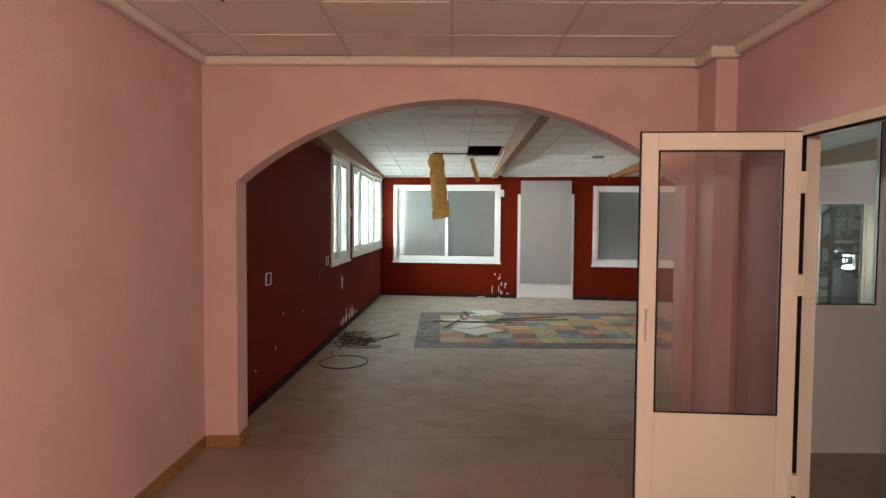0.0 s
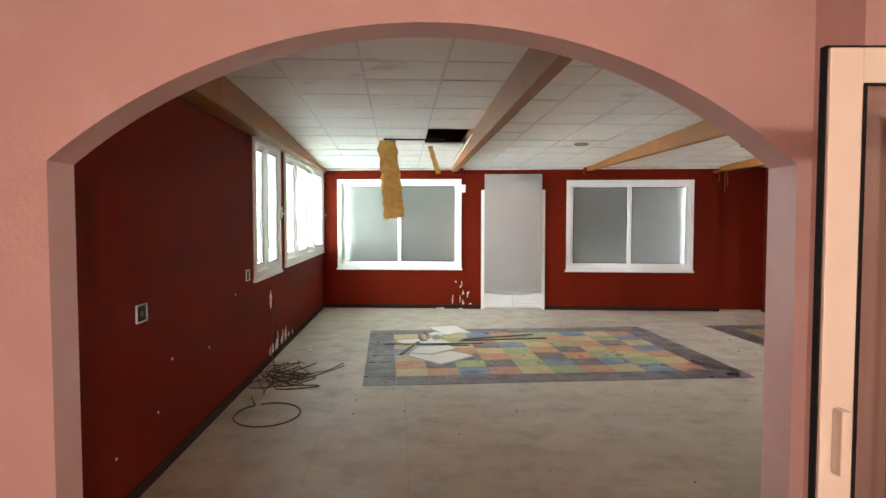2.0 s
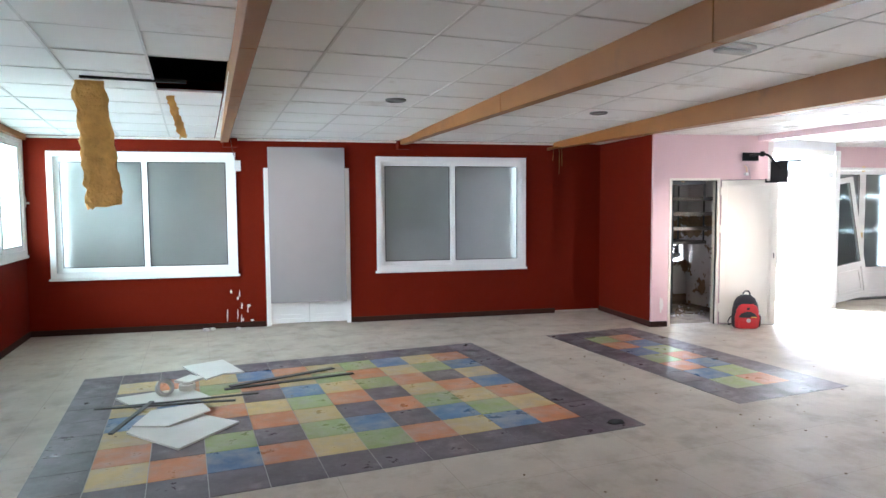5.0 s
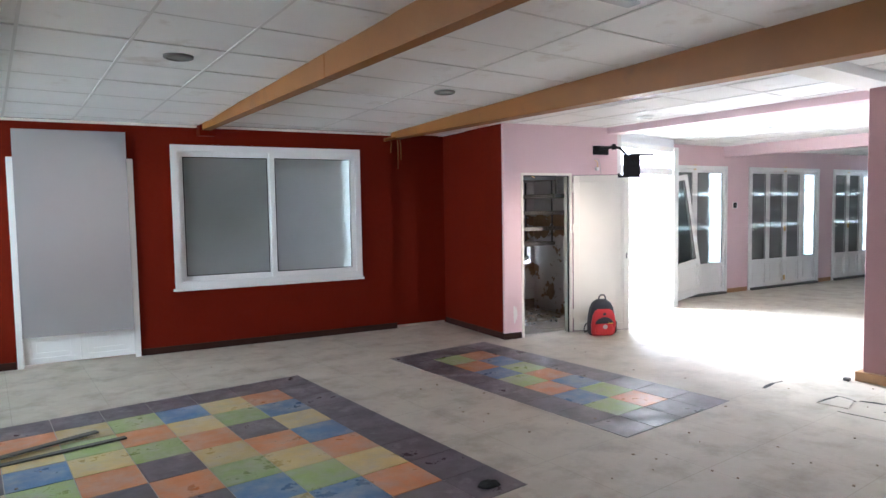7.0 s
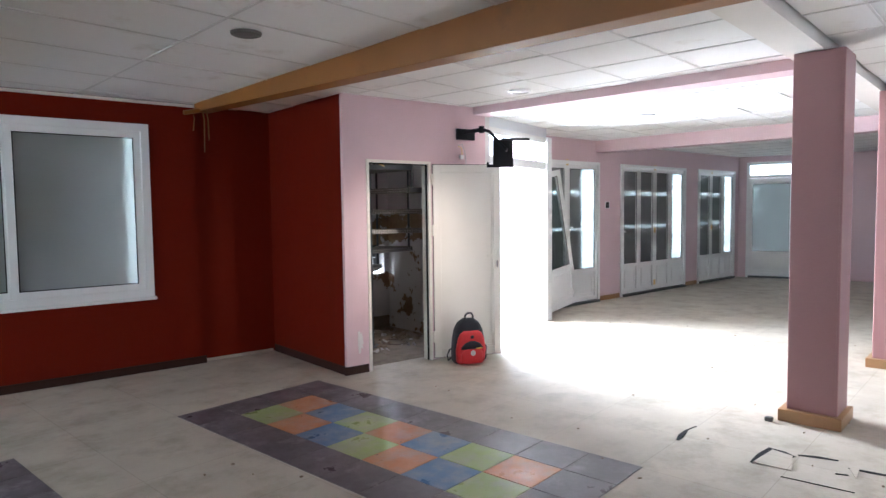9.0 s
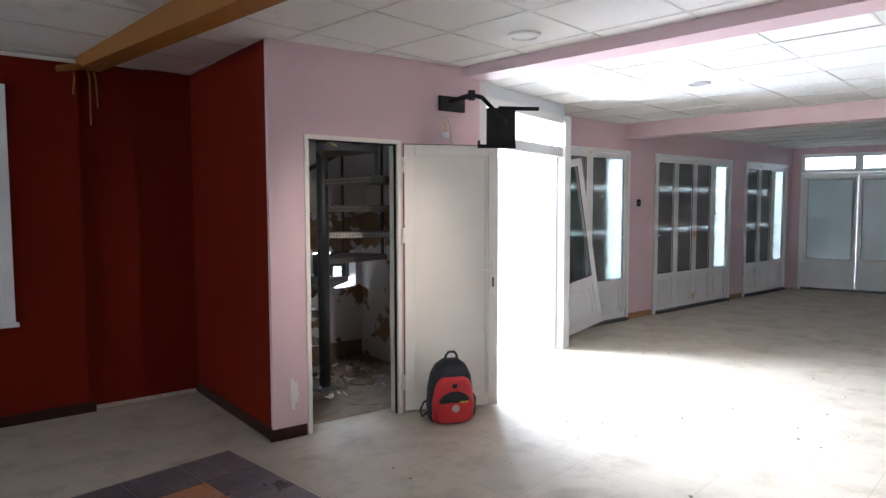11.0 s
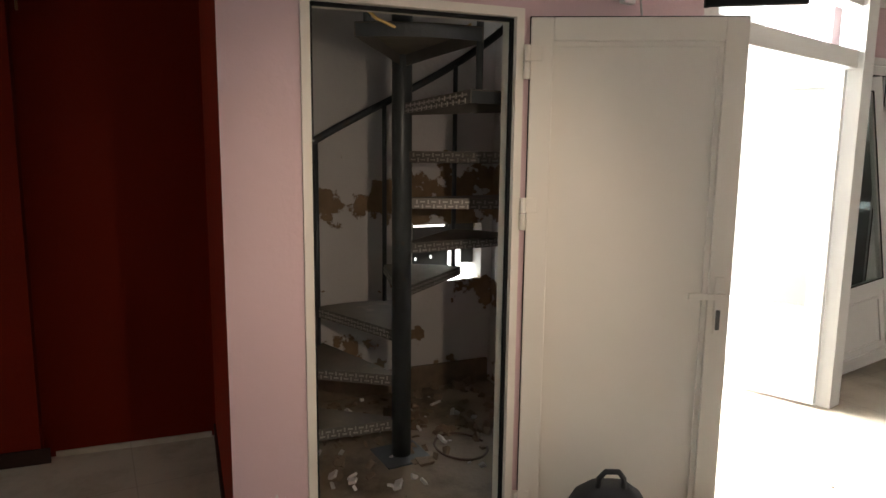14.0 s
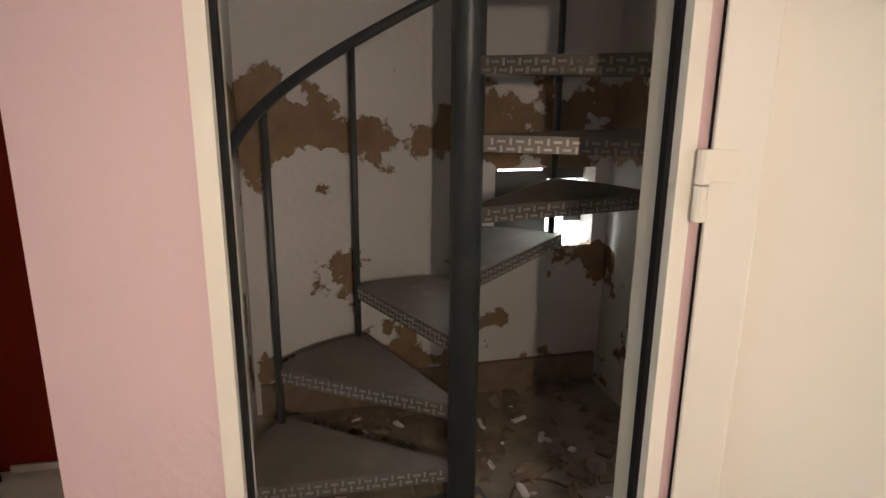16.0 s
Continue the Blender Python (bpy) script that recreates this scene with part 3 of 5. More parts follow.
skirting("baseboard_closet_side", (6.36, 12.72), (6.189, 11.30), SKIRT)
skirting("baseboard_closet", (6.16, 11.292), on_line(CL_A, CL_B, 0.225), SKIRT)
structure("baseboard_hall_west", box((-1.738, -3.2, 0), (-1.722, 4.48, 0.085), 0.004), WOODSKIRT, "wooden hall skirting", "skirting")
structure("baseboard_hall_pier", box((-1.72, 4.482, 0), (-1.495, 4.498, 0.085), 0.004), WOODSKIRT, "wooden hall skirting", "skirting")
structure("baseboard_jamb", box((-1.504, 4.5, 0), (-1.491, 4.70, 0.085), 0.004), WOODSKIRT, "wooden skirting on the arch jamb", "skirting")
skirting("baseboard_facade_a", on_line(FAC_A, FAC_B, 1.93), on_line(FAC_A, FAC_B, 2.47), WOODSKIRT, label="wooden skirting")
skirting("baseboard_facade_b", on_line(FAC_A, FAC_B, 4.69), on_line(FAC_A, FAC_B, 5.11), WOODSKIRT, label="wooden skirting")
structure("trim_north", wall_bm(FARL, FARR, 2.535, 2.562, -0.02, -0.001), CORNICE, "thin white trim along the ceiling", "trim")

# ---- beams ----
def beam(a, b, w, z0, z1, joints, label):
    m, n = along(a, b)
    ob = thing("ceiling_beam", m, label, "beam", "wooden ceiling beams")
    cuts = [0.0, *joints, n]
    for s0, s1 in zip(cuts, cuts[1:]):
        part("board", box((s0 + 0.002, 0, z0), (s1 - 0.002, w, z1), 0.006), WOOD, ob)
    return ob


LB = "orange pine ceiling beam with visible board joints"
beam((-1.42, 4.73), (-1.42, 13.79), 0.19, 2.50, 2.80, [2.0, 5.6], LB)
beam((0.83, 4.73), (0.97, 13.42), 0.10, 2.50, 2.80, [3.3, 4.9, 5.35], LB)
beam((3.20, 4.73), (3.34, 13.08), 0.10, 2.50, 2.88, [2.35, 5.0], LB)
beam((5.92, 4.70), (5.70, 12.76), 0.16, 2.49, 2.88, [], LB)

# ---- windows ----


def leaf_window(parent, x0, w, z0, z1, y0, y1, glass, t=0.055, panel=0.0):
    s = part("sash", ring_bm(w, z0, z1, t, y0, y1, x0=x0), PVC, parent)
    ym = (y0 + y1) / 2
    lowz = z0 + t
    if panel:
        part("rail", box((x0 + t, y0, z0 + panel), (x0 + w - t, y1, z0 + panel + t), 0), PVC, s)
        part("panel", box((x0 + t, ym - 0.01, z0 + t), (x0 + w - t, ym + 0.01, z0 + panel)), PVC, s)
        bm = ring_bm(w - 2 * t - 0.07, z0 + t + 0.035, z0 + panel - 0.035, 0.02, ym - 0.02, ym - 0.0101, x0=x0 + t + 0.035)
        part("moulding", bm, PVC, s)
        lowz = z0 + panel + t
    g = part("pane", box((x0 + t, ym - 0.003, lowz), (x0 + w - t, ym + 0.003, z1 - t)), glass, s, "glass pane")
    g.visible_shadow = glass not in (GLASS, SMOKED, RIPPLED)
    part("gasket", ring_bm(w - 2 * t, lowz, z1 - t, 0.008, y0 - 0.001, y0 + 0.004, x0=x0 + t), BLACK, s)
    return s


def sliding_window(name, m, s0, s1, z0, z1, glass, label, leaves=2, t=0.07, proud=0.025):
    ob = thing(name, m @ pose(s0, 0, 0), label, "window", kind="structure")
    w = s1 - s0
    part("window_frame", ring_bm(w, z0, z1, t, -proud, 0.10), PVC, ob)
    wl = (w - 2 * t) / leaves
    for i in range(leaves):
        y = 0.0 if i % 2 else 0.04
        s = leaf_window(ob, t + i * wl - (0.02 if i else 0), wl + 0.02 * (2 if 0 < i < leaves - 1 else 1), z0 + t, z1 - t, y, y + 0.035, glass, 0.06)
        part("latch", box((t + (i + 1) * wl - 0.028 if i < leaves - 1 else t + i * wl + 0.5 * wl, y - 0.012, (z0 + z1) / 2 - 0.05), (t + (i + 1) * wl - 0.012 if i < leaves - 1 else t + i * wl + 0.5 * wl + 0.016, y - 0.001, (z0 + z1) / 2 + 0.05)), PVC, s) if i == 0 else None
    part("window_sill", box((-0.02, -proud - 0.012, z0 - 0.03), (w + 0.02, 0.02, z0 - 0.001), 0.004), PVC, ob)
    return ob


sliding_window("window_1", m_far, *W1, 0.74, 2.37, FROST, "white sliding window with two frosted panes")
sliding_window("window_2", m_far, *W2, 0.72, 2.34, FROST, "white sliding window with two frosted panes")
sliding_window("window_3", m_side, *S1, 1.02, 2.53, RIPPLED, "white sliding window with hazy panes facing greenery")
sliding_window("window_4", m_side, *S2, 1.05, 2.53, RIPPLED, "wide white window with hazy panes facing greenery", 4)
for s in (5.195, 9.085):
    hb = box((s, -0.03, 1.66), (s + 0.02, -0.001, 1.80), 0.003)
    add_box(hb, (s - 0.004, -0.065, 1.70), (s + 0.02, -0.03, 1.724))
    tagged(part("window_handle", hb, PVC), "white window handle on the red wall", "handle", kind="structure").matrix_world = m_side


structure("backdrop", box((8.13, 14.2, -0.3), (19.9, 14.3, 5.5)), glow_mat("bright_yard", (0.93, 0.97, 1.0), 5.0), "bright overcast distance outside", "backdrop")


def french_doors(name, m, s0, s1, n, glass, label, h=2.23, panel=0.45):
    ob = thing(name, m @ pose(s0, 0, 0), label, "door", kind="structure")
    w, t = s1 - s0, 0.05
    part("door_frame", ring_bm(w, 0.0, h, t, -0.02, 0.1, bottom=False), PVC, ob)
    part("sill", box((t, -0.06, 0.0), (w - t, 0.1, 0.035)), DARKSTRIP, ob, "grey metal sill")
    wl = (w - 2 * t) / n
    for i in range(n):
        s = leaf_window(ob, t + i * wl + 0.002, wl - 0.004, 0.04, h - t - 0.003, 0.0, 0.055, glass, 0.065, panel)
        if i == n - 1 or i == 0:
            hx = t + i * wl + (wl - 0.035 if i else 0.035)
            hb = box((hx - 0.012, -0.012, 0.98), (hx + 0.012, -0.001, 1.14), 0.003)
            add_box(hb, (hx - 0.01, -0.05, 1.09), (hx + 0.01, -0.012, 1.11))
            add_box(hb, (hx - 0.10, -0.05, 1.088), (hx + 0.01, -0.035, 1.112))
            part("handle", hb, PVC, s, "white lever handle")
    return ob


for i, (a, b, n) in enumerate(FW):
    ob = french_doors("door_%d" % (i + 1), m_fac, a, b, n, FROST_D, "white glazed doors with panelled bottoms")
    mid = (b - a) * (0.5 if n != 3 else 0.36)
    for z in (2.16, 1.05, 0.12) if n == 4 else (2.16, 1.05):
        part("tape", box((mid - 0.03, -0.006, z), (mid + 0.03, -0.001, z + 0.09)), TAPE, ob, "strip of yellowed masking tape")
m_east, _ = along((16.83, 11.28), (18.2, 4.6))
ed = french_doors("door_4", m_east, 0.15, 1.9, 2, FROST_D, "white glazed end doors with transom lights", 2.08)
for x0 in (0.0, 0.875):
    leaf_window(ed, x0, 0.875, 2.085, 2.415, 0.0, 0.055, GLASS, 0.05)
structure("backdrop_east", box((20.0, 5.0, -0.3), (20.1, 14.0, 5.5)), bpy.data.materials["bright_yard"], "bright overcast distance outside", "backdrop")

# door with the metal sheet in the north wall
dd = thing("door_5", m_far @ pose(DR[0], 0, 0), "white panelled double door in the red wall", "door", kind="structure")
part("door_frame", ring_bm(1.15, 0, 2.17, 0.055, -0.03, 0.1, bottom=False), PVC, dd)
for x0 in (0.057, 0.577):
    leaf_window(dd, x0, 0.516, 0.03, 2.11, 0.0, 0.045, FROST, 0.06, 0.26)
sheet_bm = box((0.06, -0.060, 0.32), (1.09, -0.056, 2.45), 0.001)
sh = thing("metal_sheet", m_far @ pose(DR[0], 0, 0), "dull aluminium sheet covering the door panes", "metal sheet")
part("sheet", sheet_bm, ALU, sh)

# ---- entrance screen: frame, transom, glazed leaves ----
m_en, en_len = along(EN_A, EN_B)
en = thing("door_6", m_en, "white glazed entrance screen with a transom light", "door", kind="structure")
part("post", box((0, -0.06, 0), (0.07, 0.06, 2.44), 0.004), PVC, en)
part("post", box((en_len - 0.14, -0.08, 0), (en_len, 0.06, 2.44), 0.004), PVC, en)
part("transom", box((0.07, -0.05, 2.02), (en_len - 0.14, 0.05, 2.12), 0.004), PVC, en)
part("transom_head", box((0.07, -0.05, 2.36), (en_len - 0.14, 0.05, 2.44), 0.004), PVC, en)
g = part("pane", box((0.07, -0.003, 2.12), (en_len - 0.14, 0.003, 2.36)), GLASS, en, "transom glass")
g.visible_shadow = False
wl = (en_len - 0.21) / 2
ro = thing("entrance_leaf", m_en @ pose(en_len - 0.145, 0.0, 0, 0, 0, 98), "white glazed entrance leaf standing open outwards", "door", kind="structure")
leaf_window(ro, 0.0, wl, 0.02, 2.015, 0.0, 0.06, FROST, 0.09, 0.5)
od = thing("entrance_leaf", m_en @ pose(0.075, -0.0, 0, 0, 0, 62), "white glazed entrance leaf standing open outwards", "door", kind="structure")
leaf_window(od, 0.0, wl, 0.02, 2.015, 0.03, 0.09, GLASS, 0.09, 0.0)
structure("backdrop_west", box((-4.3, 3, -0.3), (-4.2, 22, 6.5)), glow_mat("bright_garden", (0.92, 1.0, 0.96), 2.4), "bright overcast distance outside", "backdrop")

structure("backdrop_garden_end", box((-4.19, 16.6, -0.3), (-2.2, 16.7, 6.5)), bpy.data.materials["bright_garden"], "bright overcast distance outside", "backdrop")

# leaning leaf beside the entrance
ll = thing("loose_door_leaf", Matrix.Translation((10.17, 11.70, -0.075)) @ Matrix.Rotation(radians(-6), 4, "Z") @ Matrix.Rotation(radians(-9), 4, "Y") @ Matrix.Rotation(radians(-3), 4, "X"), "white glazed door leaf leaning beside the entrance", "door leaf")
leaf_window(ll, 0.0, 0.72, 0.09, 2.06, 0.0, 0.05, GLASS, 0.085, 0.5)

# ---- closet door ----
CD0, CD1 = 0.237, 0.97
cf = thing("door_7", m_cl, "white closet door frame with black gaskets", "door", kind="structure")
part("door_frame", ring_bm(CD1 - CD0 - 0.002, 0, 1.984, 0.028, -0.012, 0.105, bottom=False, x0=CD0 + 0.001), CREAM, cf)
part("gasket", ring_bm(CD1 - CD0 - 0.056, 0, 1.955, 0.010, 0.012, 0.032, bottom=False, x0=CD0 + 0.028), BLACK, cf)
HINGE = Vector((7.152, 11.085, 0))
END = Vector((7.745, 10.705, 0))
m_leaf, leaf_len = along(HINGE, END)
cd = thing("closet_door", m_leaf, "cream closet door standing open with lever handle", "door")
part("stile", box((0.0, 0.0, 0.02), (0.075, 0.042, 1.955), 0.003), CREAM, cd)
lock_stile = part("stile", box((leaf_len - 0.075, 0.0, 0.02), (leaf_len, 0.042, 1.955), 0.003), CREAM, cd)
part("rail", box((0.0755, 0.0, 1.88), (leaf_len - 0.0755, 0.042, 1.955), 0.003), CREAM, cd)
part("rail", box((0.0755, 0.0, 0.02), (leaf_len - 0.0755, 0.042, 0.105), 0.003), CREAM, cd)
part("panel", box((0.0755, 0.020, 0.1055), (leaf_len - 0.0755, 0.034, 1.8795)), CREAM, cd)
part("bead", ring_bm(leaf_len - 0.151, 0.106, 1.879, 0.016, 0.009, 0.0199, x0=0.0755), CREAM, cd)
part("gasket", ring_bm(leaf_len + 0.006, 0.014, 1.961, 0.006, 0.016, 0.044, x0=-0.003), BLACK, cd)
hb = box((leaf_len - 0.055, -0.008, 0.90), (leaf_len - 0.025, 0.0, 1.10), 0.003)
add_box(hb, (leaf_len - 0.048, -0.05, 1.03), (leaf_len - 0.032, -0.008, 1.046))
add_box(hb, (leaf_len - 0.155, -0.052, 1.028), (leaf_len - 0.03, -0.036, 1.048))
part("handle", hb, CREAM, cd, "cream lever handle")
part("lock", box((leaf_len - 0.047, -0.010, 0.915), (leaf_len - 0.033, -0.0081, 0.985), 0.002), DARKSTRIP, cd, "dark lock cylinder plate")
for z in (0.18, 1.25, 1.755):
    h = part("hinge", rod([(-0.012, -0.012, z), (-0.012, -0.012, z + 0.055)], 0.011, 12), CREAM, cd, smooth=False)
    part("hinge", rod([(-0.012, -0.012, z + 0.058), (-0.012, -0.012, z + 0.11)], 0.011, 12), CREAM, cd)
    part("hinge_plate", box((-0.012, -0.006, z + 0.06), (0.04, -0.0005, z + 0.11), 0.002), CREAM, cd)

# ---- hall door ----
hd_m, hd_len = along((1.80, 3.34), (1.0, 3.395))
hd = thing("hall_door", hd_m, "cream glazed hall door standing open", "door")
part("stile", box((0.0, -0.02, 0.02), (0.085, 0.022, 2.09), 0.003), CREAM, hd)
part("stile", box((hd_len - 0.085, -0.02, 0.02), (hd_len, 0.022, 2.09), 0.003), CREAM, hd)
part("rail", box((0.0855, -0.02, 2.0), (hd_len - 0.0855, 0.022, 2.09), 0.003), CREAM, hd)
part("panel", box((0.0855, -0.016, 0.02), (hd_len - 0.0855, 0.018, 0.62), 0.003), CREAM, hd)
gp = part("pane", box((0.0855, -0.003, 0.62), (hd_len - 0.0855, 0.003, 2.0)), SMOKED, hd, "clear glass pane")
gp.visible_shadow = False
part("gasket", ring_bm(hd_len - 0.171, 0.62, 2.0, 0.008, 0.0215, 0.026, x0=0.0855), BLACK, hd)
part("edge_seal", ring_bm(hd_len + 0.008, 0.012, 2.098, 0.008, -0.018, 0.010, x0=-0.004), BLACK, hd)
part("handle", box((hd_len - 0.055, 0.023, 1.0), (hd_len - 0.03, 0.065, 1.17), 0.005), CREAM, hd, "cream pull handle")
for z in (0.2, 1.25, 1.78):
    part("hinge", box((-0.03, -0.005, z), (0.02, 0.035, z + 0.11), 0.005), CREAM, hd)
hf = thing("door_8", pose(1.85, 2.15, 0, 0, 0, 90), "white frame of the hall doorway", "door", kind="structure")
part("door_frame", ring_bm(1.30, 0, 2.13, 0.045, -0.091, 0.012, bottom=False), CREAM, hf)
part("gasket", ring_bm(1.21, 0, 2.085, 0.012, -0.012, 0.006, bottom=False, x0=0.045), BLACK, hf)
for i, (a, b) in enumerate(((2.121, 3.031), (3.101, 4.501))):
    w = thing("window_%d" % (5 + i), pose(a, 4.5, 0), "fixed glazed panel in the partition", "window", kind="structure")
    leaf_window(w, 0.001, b - a - 0.002, 1.021, 2.399, 0.02, 0.07, RIPPLED, 0.03)

# ---- columns ----
def column(x, y, s, label):
    ob = thing("column", pose(x, y, 0), label, "column", "pink columns")
    part("shaft", box((0.03, 0.02, 0), (s - 0.01, s - 0.03, 2.534), 0.008), LILAC_SHADED, ob)
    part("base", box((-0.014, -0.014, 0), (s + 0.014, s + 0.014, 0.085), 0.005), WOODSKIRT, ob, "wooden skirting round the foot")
    part("trim", box((0.026, 0.035, 0.087), (0.0295, 0.05, 2.46)), LILAC_SHADED, ob)
    return ob


column(7.36, 7.60, 0.36, "pink square column with a wooden skirting")
column(9.49, 7.42, 0.36, "pink square column with a wooden skirting")

# ---- added boards outside the frosted windows, unseen, leaving a slit of daylight ----
for (a, b), gap, z0, z1 in ((W1, (0.17, 0.0), 0.6, 2.5), (W2, (0.0, 0.215), 0.6, 2.5)):
    structure("trim_shutter", wall_bm(on_line(FARL, FARR, a + gap[0]), on_line(FARL, FARR, b - gap[1]), z0, z1, 0.165, 0.19), GREYP, "added grey board outside the window, shaping a slit of daylight", "shutter")
structure("trim_shutter_door", wall_bm(on_line(FARL, FARR, DR[0] - 0.1), on_line(FARL, FARR, DR[1] + 0.1), 0, 2.4, 0.30, 0.33), GREYP, "added grey board outside the door, blocking daylight", "shutter")

# More added boards; the gaps between them shape bright bands on the panes.
for a, b, n in FW:
    for z0, z1 in ((0.0, 1.17), (1.19, 1.73), (1.755, 2.12)):
        structure("trim_shutter_facade", wall_bm(on_line(FAC_A, FAC_B, a + 0.06), on_line(FAC_A, FAC_B, b - 0.42), z0, z1, 0.065, 0.08), GREYP, "added grey board outside the glazed doors, shaping bright slits", "shutter")

# ---- inlaid coloured floor tiles ----
tile_cache = {}


def tile(parent, x, y, w, h, key):
    k = (key, round(w, 3), round(h, 3))
    if k not in tile_cache:
        bm = bmesh.new()
        vs = add_box(bm, (0.003, 0.003, -0.004), (w - 0.003, h - 0.003, 0.004))
        tile_cache[k] = mesh_of("tile", bm, TILEC[key])
    ob = new("tile", tile_cache[k])
    ob.parent = parent
    ob.location = (x, y, 0.0005 * ((x * 7.3 + y * 3.1) % 1))
    return ob


def inlay(m, w, h, rows, label):
    base = thing("tile_inlay", m, label, "floor tiles", "inlaid tile panels", kind="structure")
    part("bed", box((0, 0, -0.005), (w, h, 0.001)), GROUND, base, "pale grout bed")
    nx, ny = len(rows[0]) + 2, len(rows) + 2
    tw, th = w / nx, h / ny
    for j in range(ny):
        for i in range(nx):
            inner = 0 < i < nx - 1 and 0 < j < ny - 1
            tile(base, i * tw, j * th, tw, th, rows[j - 1][i - 1] if inner else "P")
    return base


RUG = ["YOBOYGOYBO", "OPGPGBPBGY", "YGPOYPOGYO", "BYOYGOPYOB", "YBYPBYGOPY", "POGOYGOYGB", "YOYBOYGBYO"]
inlay(pose(-0.455, 8.10, 0, 0, 0, 1.0), 4.08, 3.14, RUG, "panel of coloured square floor tiles with a purple border")
inlay(pose(4.66, 8.30, 0, 0, 0, 1.0), 1.30, 3.03, ["GO", "BG", "OB", "GO", "BG", "OB", "GO"], "narrow panel of coloured square floor tiles with a purple border")

# ---- rubbish lying on the tiles ----


def board(points, z0, t, material, label, name="broken_board", tilt=0.0, cat="board"):
    bm = prism(points, z0, z0 + t)
    c = sum((v.co for v in bm.verts), Vector()) / len(bm.verts)
    for v in bm.verts:
        v.co.z += tilt * (v.co.x - c.x)
    return tagged(part(name, bm, material), label, cat, "broken ceiling boards" if name == "broken_board" else "")


board([(0.02, 9.42), (0.38, 8.94), (0.80, 9.36), (0.56, 9.62), (0.50, 9.88), (0.14, 9.85)], 0.006, 0.014, BOARD, "broken cream ceiling board lying on the tiles")
board([(0.05, 9.52), (0.30, 9.40), (0.60, 9.66), (0.54, 9.88), (0.16, 9.86)], 0.026, 0.012, BOARD, "broken white board piece on another board", tilt=0.03)
board([(-0.15, 10.38), (0.04, 10.0), (0.62, 10.10), (0.42, 10.5)], 0.006, 0.016, BOARD, "white broken board holding tape rolls")
board([(0.36, 11.35), (0.50, 10.98), (0.58, 10.74), (0.74, 10.9), (0.94, 10.88), (0.76, 11.5)], 0.006, 0.014, BOARD, "torn white board lying at the panel edge")
board([(0.30, 10.78), (0.42, 10.66), (0.56, 10.80), (0.44, 10.95)], 0.006, 0.02, BOARD, "small white board scrap on the tiles")


def strip(a, b, w, z, label, h=0.012, rise=0.0):
    m, n = along(a, b)
    bm = box((0, -w / 2, 0), (n, w / 2, h), 0.002)
    ob = tagged(part("metal_strip", bm, DARKSTRIP), label, "strip", "loose dark strips")
    ob.matrix_world = Matrix.Translation((0, 0, z)) @ m @ Matrix.Rotation(-rise, 4, "Y")
    return ob


strip((-0.27, 10.06), (1.0, 10.03), 0.025, 0.026, "long thin dark metal strip across the boards")
strip((-0.22, 10.01), (0.80, 9.84), 0.03, 0.040, "thin dark metal strip across the boards")
strip((-0.07, 9.31), (0.16, 9.98), 0.035, 0.050, "short dark strip lying over the board", rise=0.02)
strip((0.73, 10.33), (1.93, 10.44), 0.05, 0.007, "long flat dark strip on the tiles")
strip((0.78, 10.36), (1.78, 10.66), 0.06, 0.020, "long flat dark strip crossing another")


def tape_roll(x, y, z, r, tilt, mt, label):
    bm = bmesh.new()
    n = 24
    prof = [(r, 0), (r, 0.05), (r * 0.72, 0.05), (r * 0.72, 0)]
    rings = [[bm.verts.new((p * math.cos(2 * math.pi * i / n), p * math.sin(2 * math.pi * i / n), q)) for p, q in prof] for i in range(n)]
    for i in range(n):
        for k in range(4):
            bm.faces.new((rings[i][k], rings[i][(k + 1) % 4], rings[(i + 1) % n][(k + 1) % 4], rings[(i + 1) % n][k]))
    ob = tagged(part("tape_roll", bm, mt), label, "tape roll")
    ob.matrix_world = pose(x, y, z, tilt, 0, 30)
    return ob


tape_roll(0.23, 10.33, 0.075, 0.075, 62, GREYP, "grey roll of tape lying on a board")
tape_roll(0.42, 10.42, 0.024, 0.07, 0, BOARD, "white roll of tape lying on a board")


# ---- cable heap ----
def tangle(seed, n, cx, cy, rx, ry):
    """A loosely thrown cable: slow crossing loops that never quite repeat."""
    rng = random.Random(seed)
    p = [rng.uniform(0, 6.3) for _ in range(5)]
    pts = []
    for i in range(n):
        a = i * 0.22
        x = cx + rx * (0.72 * math.sin(a + p[0]) + 0.34 * math.sin(2.37 * a + p[1]))
        y = cy + ry * (0.70 * math.sin(0.71 * a + p[2]) + 0.36 * math.sin(1.63 * a + p[3]))
        pts.append((max(-1.57, x), y, 0.008 + 0.022 * (1 + math.sin(1.9 * a + p[4]))))
    return pts


cab = thing("cable_heap", pose(0, 0, 0), "tangled heap of brown cable on the floor by the red wall", "cable")
part("cable", rod(tangle(1, 130, -1.30, 8.42, 0.26, 0.52), 0.005, 6), CABLE, cab, smooth=True)
part("cable", rod(tangle(4, 110, -1.26, 8.62, 0.24, 0.48), 0.005, 6), CABLE, cab, smooth=True)
part("cable", rod(tangle(9, 60, -1.18, 8.15, 0.30, 0.30), 0.005, 6), CABLE, cab, smooth=True)
loop = [(-1.45 + 0.0, 7.75, 0.01)] + [(-1.20 + 0.27 * math.cos(a), 7.22 + 0.33 * math.sin(a), 0.009) for a in np.linspace(2.2, 8.3, 26)] + [(-1.05, 7.62, 0.01)]
part("cable", rod(loop[:-1], 0.0065, 6), CABLE, cab, smooth=True)
